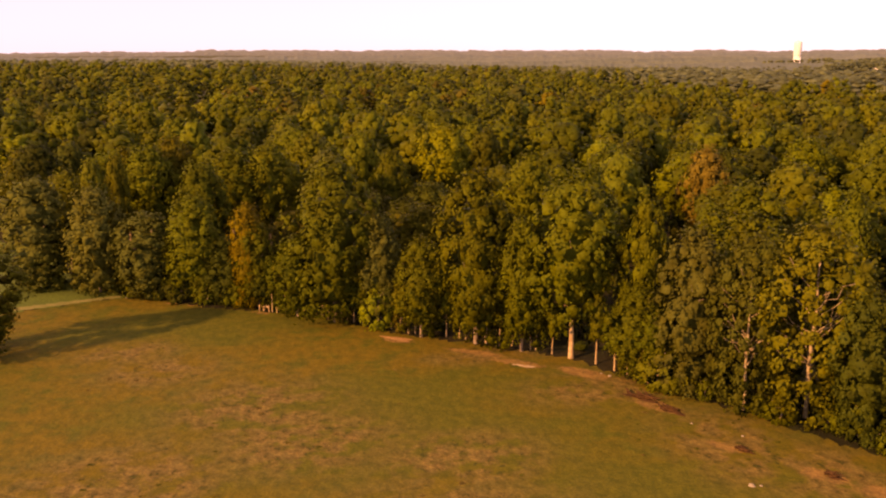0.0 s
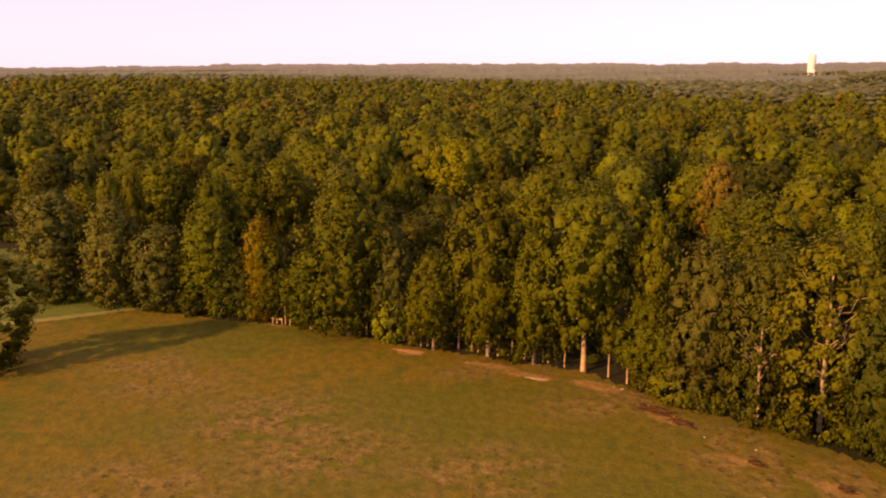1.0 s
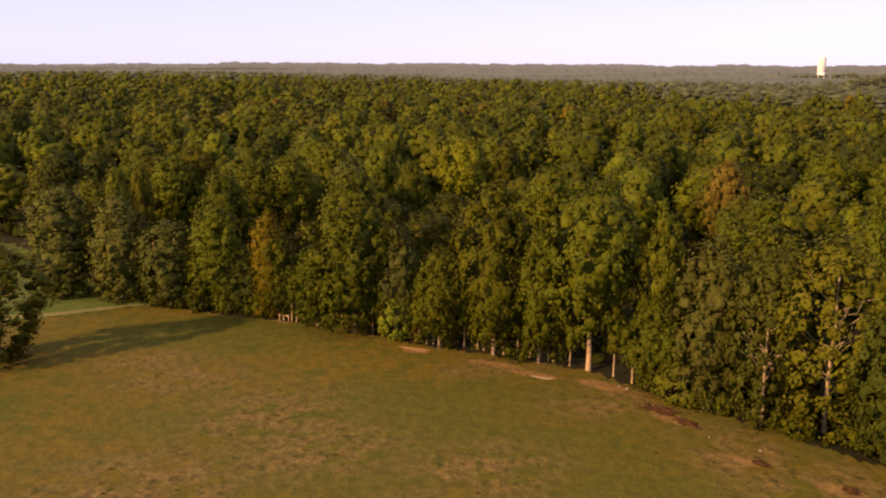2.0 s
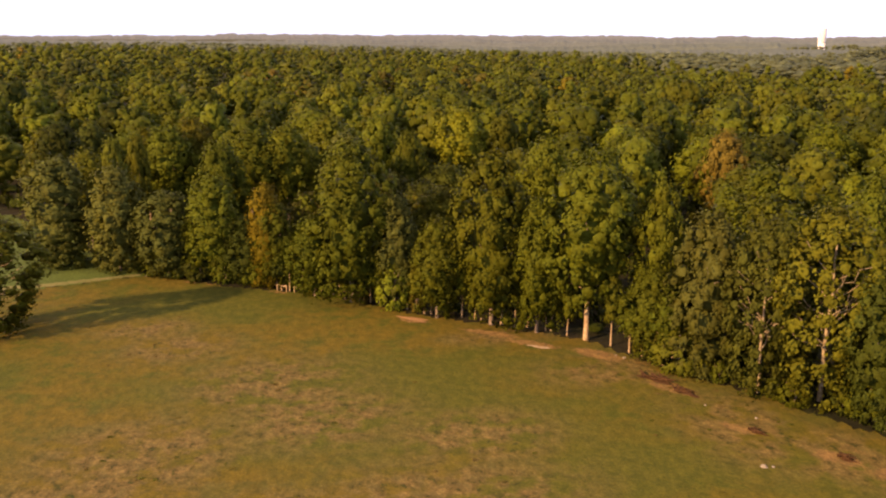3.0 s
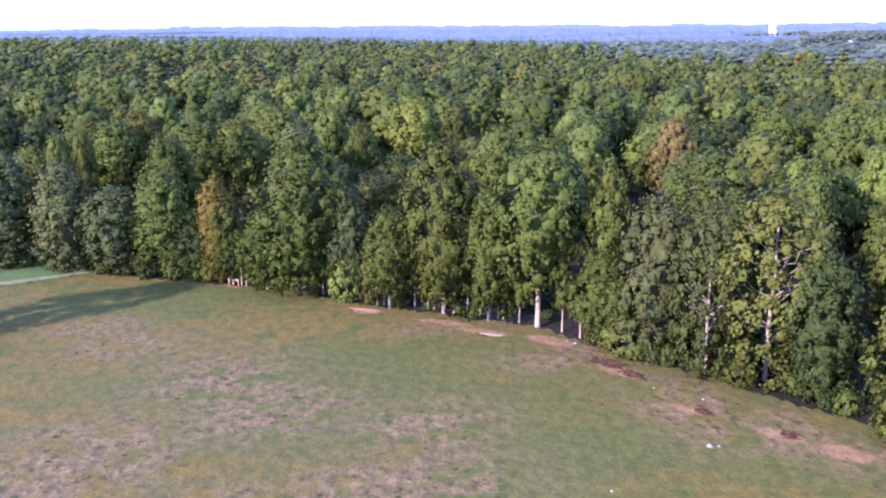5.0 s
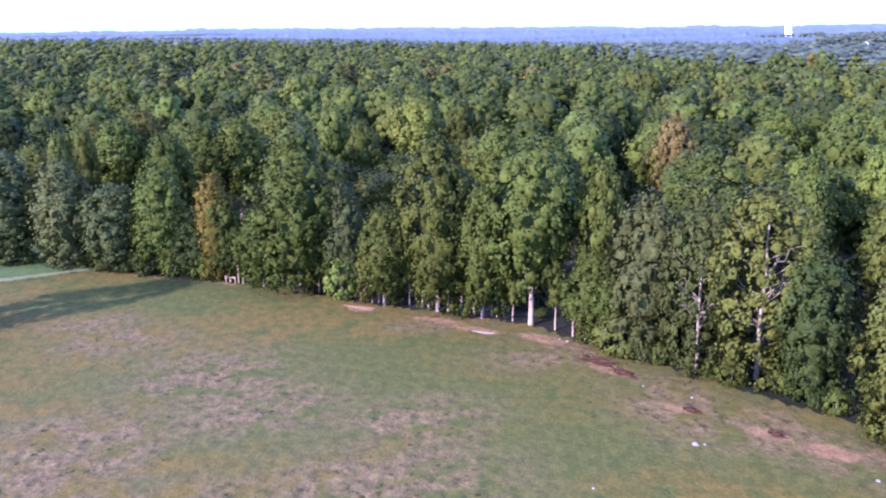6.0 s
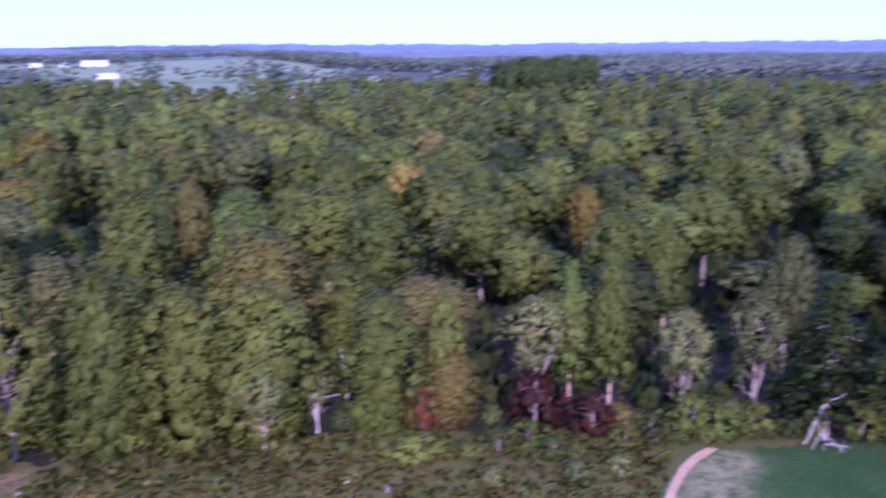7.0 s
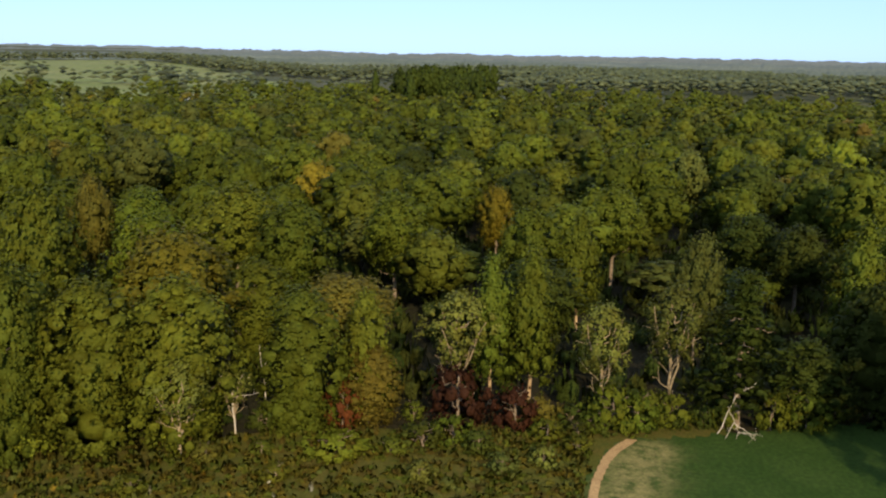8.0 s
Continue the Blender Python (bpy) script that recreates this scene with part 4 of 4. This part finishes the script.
# ---- weeds of the overgrown strip ----
def thicket(name, places, tones, seed, label, leaves=7, size=0.42, category="weeds", upright=1.4):
    """Knee-high to head-high clumps joined into one mesh."""
    rng = np.random.default_rng(seed)
    V, F, N, T, base = [], [], [], [], 0
    for x, y, r, h in places:
        lobes = [(rng.uniform(-0.4, 0.4) * r, rng.uniform(-0.4, 0.4) * r, r * 0.55, r * rng.uniform(0.5, 0.8)) for _ in range(2)]
        v, f, n = foliage(lobes, leaves, size, int(rng.integers(1 << 30)), 0.0, 0.65, 0.3, 1.0, True)
        V.append(v * (1, 1, h * upright / (2 * r)) + (x, y, float(land(x, y)) - 0.05))
        N.append(unit(n * 0.35 + (0, 0, 0.9)))
        F.append(f + base)
        base += len(v)
        c = np.array(tones[int(rng.integers(len(tones)))]) * rng.uniform(0.75, 1.25)
        T.append(np.repeat(c[None], len(v), 0))
    me = mesh_from(name, np.concatenate(V), np.concatenate(F), [WOOD_LEAF], np.concatenate(N), np.concatenate(T))
    return tagged(new(name, me), label, category, kind="stuff")


STRIP = [(66, 61.5), (58, 57), (48, 54.5), (40, 40), (45, 8), (60, 6), (80, 5.8), (90, 5.5), (94, 6), (90.5, 20), (86.5, 33), (83, 41), (74, 57)]
_w = np.random.default_rng(17)
wx_, wy_ = _w.uniform(44, 96, 7000), _w.uniform(5, 63, 7000)
keep_ = inside(STRIP, wx_, wy_) & (_w.uniform(0, 1, 7000) < 0.72 + 0.4 * swell(wx_, wy_, 17))
near_wood = np.exp(-edge_gap(wx_, wy_) / 6.0)
thicket("weeds", [(float(x), float(y), _w.uniform(0.35, 0.8), _w.uniform(0.15, 0.45) + 0.6 * n) for x, y, n in zip(wx_[keep_], wy_[keep_], near_wood[keep_])],
        [(0.088, 0.104, 0.015), (0.112, 0.110, 0.018), (0.074, 0.096, 0.013), (0.108, 0.098, 0.018), (0.092, 0.072, 0.016), (0.098, 0.112, 0.026), (0.110, 0.090, 0.014)], 18,
        "tall brown and green weeds on rough ground")
fx_, fy_ = _w.uniform(50, 94, 170), _w.uniform(7, 58, 170)
keep_ = inside(STRIP, fx_, fy_) & (swell(fx_, fy_, 23) > 0.1)
thicket("wildflowers", [(float(x), float(y), _w.uniform(0.16, 0.32), _w.uniform(0.45, 0.75)) for x, y in zip(fx_[keep_], fy_[keep_])],
        [(0.34, 0.33, 0.27), (0.27, 0.25, 0.16), (0.30, 0.21, 0.03)], 19, "pale and yellow wildflower heads among the weeds", 8, 0.16)
for x_, y_, h_, r_, tone_ in ((82.5, 29.5, 2.2, 3.4, "lime"), (86.5, 22, 2.6, 2.4, "deep"), (88.5, 19.5, 2.8, 2.3, "green"), (87, 16.5, 2.2, 2.0, "deep"), (84, 24.5, 1.6, 1.6, "olive"),
                              (93.5, 7.5, 1.7, 1.8, "deep"), (95.5, 5.0, 1.6, 1.7, "deep"), (96.5, 8.5, 2.2, 2.0, "pine"), (97.5, 1.5, 1.8, 1.9, "deep"), (99.0, -2.0, 1.9, 1.8, "pine"), (101.0, -5.0, 2.4, 2.0, "deep"), (92.0, 10.5, 2.2, 2.0, "olive"), (95.8, 11.8, 3.0, 2.2, "russet"),
                              (90.0, 7.2, 1.6, 1.7, "olive"), (80, 20.5, 1.7, 1.5, "pale"), (83.5, 13.5, 1.8, 1.6, "sage"), (86, 10, 1.9, 1.5, "pale"), (76, 33, 1.6, 1.6, "olive"), (70, 44, 1.5, 1.7, "olive"),
                              (63, 52, 1.4, 1.8, "gold"), (60.5, 54.3, 1.2, 1.4, "olive"), (78, 41, 1.5, 1.7, "russet"), (80.5, 36.5, 1.4, 1.4, "olive"), (72, 26, 1.4, 1.4, "sage"), (75, 15, 1.3, 1.4, "russet")):
    plant("shrub", x_, y_, h_, r_, tone_, "in the overgrown strip")

# ---- dark leafy clumps added inside the wood to deepen shade in its gaps ----
_s = np.random.default_rng(63)
ux_, uy_ = np.meshgrid(np.arange(-60, 260, 4.7), np.arange(-60, 260, 4.7))
ux_ = (ux_ + _s.uniform(-2.4, 2.4, ux_.shape)).ravel()
uy_ = (uy_ + _s.uniform(-2.4, 2.4, uy_.shape)).ravel()
keep_ = inside(FOREST, ux_, uy_) & (np.hypot(ux_, uy_) < 240) & (edge_gap(ux_, uy_) > 2) & (np.degrees(np.arctan2(ux_, uy_)) < 112)
vx_, vy_ = np.meshgrid(np.arange(-160, 430, 9.0), np.arange(-110, 430, 9.0))
vx_ = (vx_ + _s.uniform(-4, 4, vx_.shape)).ravel()
vy_ = (vy_ + _s.uniform(-4, 4, vy_.shape)).ravel()
vr_ = np.hypot(vx_, vy_)
deeper_ = inside(FOREST, vx_, vy_) & (vr_ >= 235) & (vr_ < 430) & (np.degrees(np.arctan2(vx_, vy_)) < 108) & (np.degrees(np.arctan2(vx_, vy_)) > -20)
thicket("shade_fill", [(float(x), float(y), _s.uniform(3.0, 4.6), _s.uniform(4, 8)) for x, y in zip(vx_[deeper_], vy_[deeper_])],
        [TONES["deep"], TONES["pine"], TONES["dusk"]], 65, "dark leafy fill added for shade beneath the canopy", 7, 1.6, "undergrowth", 1.0)
thicket("shade_fill", [(float(x), float(y), _s.uniform(1.6, 2.8), _s.uniform(3, 6.5)) for x, y in zip(ux_[keep_], uy_[keep_])],
        [TONES["deep"], TONES["pine"], TONES["dusk"]], 64, "dark leafy fill added for shade beneath the canopy", 11, 0.85, "undergrowth", 1.0)

# ---- tufts in the pasture ----
tx_, ty_ = _w.uniform(-45, 66, 9000), _w.uniform(55, 150, 9000)
bare_ = np.zeros(9000)
for cx, cy, rx, ry in ((1, 103, 8, 9), (-13, 86, 9, 9), (16, 71, 11, 9), (6, 92, 9, 8), (-18, 76, 10, 7), (-16, 128, 6, 5), (-11, 119, 7, 5), (51, 84, 7, 10)):
    bare_ = np.maximum(bare_, np.exp(-((tx_ - cx) / rx) ** 2 - ((ty_ - cy) / ry) ** 2))
keep_ = _w.uniform(0, 1, 9000) < 0.003 + 0.08 * bare_
V_, F_, N_, T_ = [], [], [], []
for k, (x, y) in enumerate(zip(tx_[keep_], ty_[keep_])):
    tone = np.array(((0.10, 0.085, 0.02), (0.15, 0.115, 0.04), (0.08, 0.085, 0.016), (0.12, 0.09, 0.03))[int(_w.integers(4))])
    for j in range(3):
        a, s, h = _w.uniform(0, 6.28), _w.uniform(0.15, 0.42), _w.uniform(0.03, 0.09)
        p = np.array((x, y, 0.0)) + (_w.uniform(-0.2, 0.2), _w.uniform(-0.2, 0.2), 0.02)
        d = np.array((math.cos(a) * s, math.sin(a) * s, 0))
        q = np.array((-d[1], d[0], 0)) * 0.6
        b = len(V_)
        V_ += [p - d, p + d, p + q + (0, 0, h), p - q + (0, 0, h * 0.7)]
        F_ += [(b, b + 1, b + 2), (b + 1, b, b + 3)]
        N_ += [(0, 0, 1)] * 4
        T_ += [tone] * 4
tagged(new("grass_tufts", mesh_from("grass_tufts", np.array(V_), np.array(F_), [WOOD_LEAF], np.array(N_), np.array(T_))), "straw and dark green grass tufts in the pasture", "grass", kind="stuff")


# ---- stones, boards, dead wood ----
def stone(x, y, size, seed, label="pale field stone lying in the pasture"):
    bm = bmesh.new()
    bmesh.ops.create_icosphere(bm, subdivisions=2, radius=size)
    for v in bm.verts:
        k = noise.noise(v.co * (1.4 / size) + Vector((seed, 0, 0)))
        v.co *= 1 + 0.35 * k
        v.co.z *= 0.55
        if v.co.z < -0.15 * size:
            v.co.z = -0.15 * size
    me = bpy.data.meshes.new("stone")
    bm.to_mesh(me)
    bm.free()
    me.materials.append(STONE)
    ob = new("stone", me)
    ob.matrix_world = pose(x, y, 0.13 * size, 0, 0, seed * 40)
    tagged(ob, label, "stone", "stones in the pasture")


for k, (x_, y_, s_) in enumerate(((48.1, 71.4, 0.55), (49.0, 71.2, 0.28), (53.6, 82.0, 0.32), (34.8, 65.9, 0.25), (46.9, 103.0, 0.42), (46.2, 104.2, 0.25), (60.5, 60.5, 0.4),
                                  (61.6, 60.0, 0.5), (62.8, 60.4, 0.35), (-19.5, 159.0, 0.35), (2.0, 150.0, 0.3), (49.8, 86.5, 0.25))):
    stone(x_, y_, s_ * 0.62, k + 1)


def brush_pile(x, y, length, turn, seed):
    """Heap of dark cut branches on scorched ground."""
    rng = np.random.default_rng(seed)
    heap = new("brush_pile")
    heap.matrix_world = pose(x, y, 0.08, 0, 0, turn)
    for k in range(12):
        V, F = [], []
        a = rng.uniform(-0.7, 0.7)
        c = rng.uniform(-0.35, 0.35) * length
        l = rng.uniform(0.3, 0.6) * length
        z = rng.uniform(0.05, 0.4)
        p = Vector((c - math.cos(a) * l / 2, rng.uniform(-0.4, 0.4) - math.sin(a) * l / 2, z))
        q = Vector((c + math.cos(a) * l / 2, rng.uniform(-0.4, 0.4) + math.sin(a) * l / 2, z * rng.uniform(0.3, 1.3)))
        limb(V, F, p, q, 0.14, 0.04, 5, 3, 0.12, rng)
        me = bpy.data.meshes.new("branch")
        me.from_pydata(V, [], F)
        me.materials.append(DARK_SOIL)
        new("branch", me).parent = heap
    tagged(heap, "low heap of dark cut branches on scorched ground", "brush pile", "brush piles")


brush_pile(47.7, 95.2, 5.2, -55, 1)
brush_pile(49.2, 90.6, 3.2, -55, 2)
brush_pile(51.7, 78.5, 2.0, -50, 3)
brush_pile(57.1, 71.0, 2.0, -50, 4)


def dead_tree(x, y, stems, label, name="dead_tree"):
    """Bleached bare stems: each from, to, girth at both ends."""
    root = new(name)
    root.matrix_world = pose(x, y, -0.1)
    rng = np.random.default_rng(int(abs(x * 10)))
    for k, (a, b, r0, r1) in enumerate(stems):
        V, F = [], []
        limb(V, F, a, b, r0 * 0.45, r1 * 0.5, 7, 5, 0.12, rng)
        me = bpy.data.meshes.new("trunk" if k == 0 else "branch")
        me.from_pydata(V, [], F)
        me.materials.append(DEAD_WOOD)
        me.polygons.foreach_set("use_smooth", [True] * len(me.polygons))
        stem = new("trunk" if k == 0 else "branch", me)
        stem.parent = root
        if k:  # fine twigs along each branch
            p, q = Vector(a), Vector(b)
            for j in range(3):
                V, F = [], []
                foot = p.lerp(q, rng.uniform(0.45, 0.95))
                limb(V, F, foot, foot + Vector(rng.uniform(-1, 1, 3)) * 0.8, r1 * 0.6, 0.008, 4, 2, 0.08, rng)
                tw = bpy.data.meshes.new("twig")
                tw.from_pydata(V, [], F)
                tw.materials.append(DEAD_WOOD)
                new("twig", tw).parent = stem
    return tagged(root, label, "dead tree", "dead trees")


dead_tree(83.6, 40.9, [((0, 0, 0), (0.1, 0.3, 4.6), 0.19, 0.11), ((0.1, 0.3, 4.0), (0.2, -2.6, 4.9), 0.09, 0.03), ((0.1, 0.3, 4.5), (0.1, 1.6, 6.4), 0.09, 0.03),
                       ((0.1, 0.3, 4.5), (0, -0.9, 6.6), 0.08, 0.03)], "bleached snag with short branches beside the weeds")
plant("thin", 83.9, 41.1, 7.4, 2.0, "pale", "round a snag")
dead_tree(86.5, 38.6, [((0, 0, 0), (0.1, 0.9, 8.8), 0.16, 0.05), ((0.1, 0.6, 6.2), (0.2, -0.3, 8.2), 0.07, 0.02)], "thin bare grey snag in a dark gap")
dead_tree(98.6, -8.0, [((0, 1.6, 0), (0, 0.1, 4.4), 0.13, 0.08), ((0, 0.1, 4.4), (0.3, -1.8, 6.0), 0.09, 0.03), ((0, 0.7, 3.2), (-0.4, -0.6, 0.5), 0.08, 0.04), ((-0.2, 0.0, 1.6), (-1.0, -2.2, 0.3), 0.10, 0.03),
                       ((-0.2, 0.0, 1.7), (-1.2, 0.8, 0.2), 0.09, 0.03), ((-0.4, -0.6, 0.7), (-1.2, -2.8, 0.9), 0.07, 0.02)], "bleached fallen tree with bare limbs on the meadow's rim", "fallen_tree")


def rail(x, y, length, turn):
    """A short pale board rail on two posts."""
    f = new("board_rail")
    f.matrix_world = pose(x, y, 0, 0, 0, turn)
    part("rail", box(0, 0, 0.9, length, 0.06, 0.28, 0.01), PALE_BARK, f)
    for s in (-1, 1):
        part("post", box(s * length * 0.45, 0.08, 0.5, 0.14, 0.12, 1.2, 0.01), PALE_BARK, f)
    tagged(f, "weathered pale board rail on posts under trees", "fence", "board rails")


rail(13.4, 138.6, 2.6, -40)
rail(6.4, 142.6, 2.2, -35)
rail(3.6, 144.6, 2.0, -35)
post_ = new("post")
post_.matrix_world = pose(-39.1, 180, 0)
part("shaft", box(0, 0, 0.6, 0.14, 0.14, 1.4, 0.01), PALE_BARK, post_)
part("cap", box(0, 0, 1.33, 0.2, 0.2, 0.06, 0.01), WHITE_PAINT, post_)
tagged(post_, "short pale wooden post on the lawn", "post")
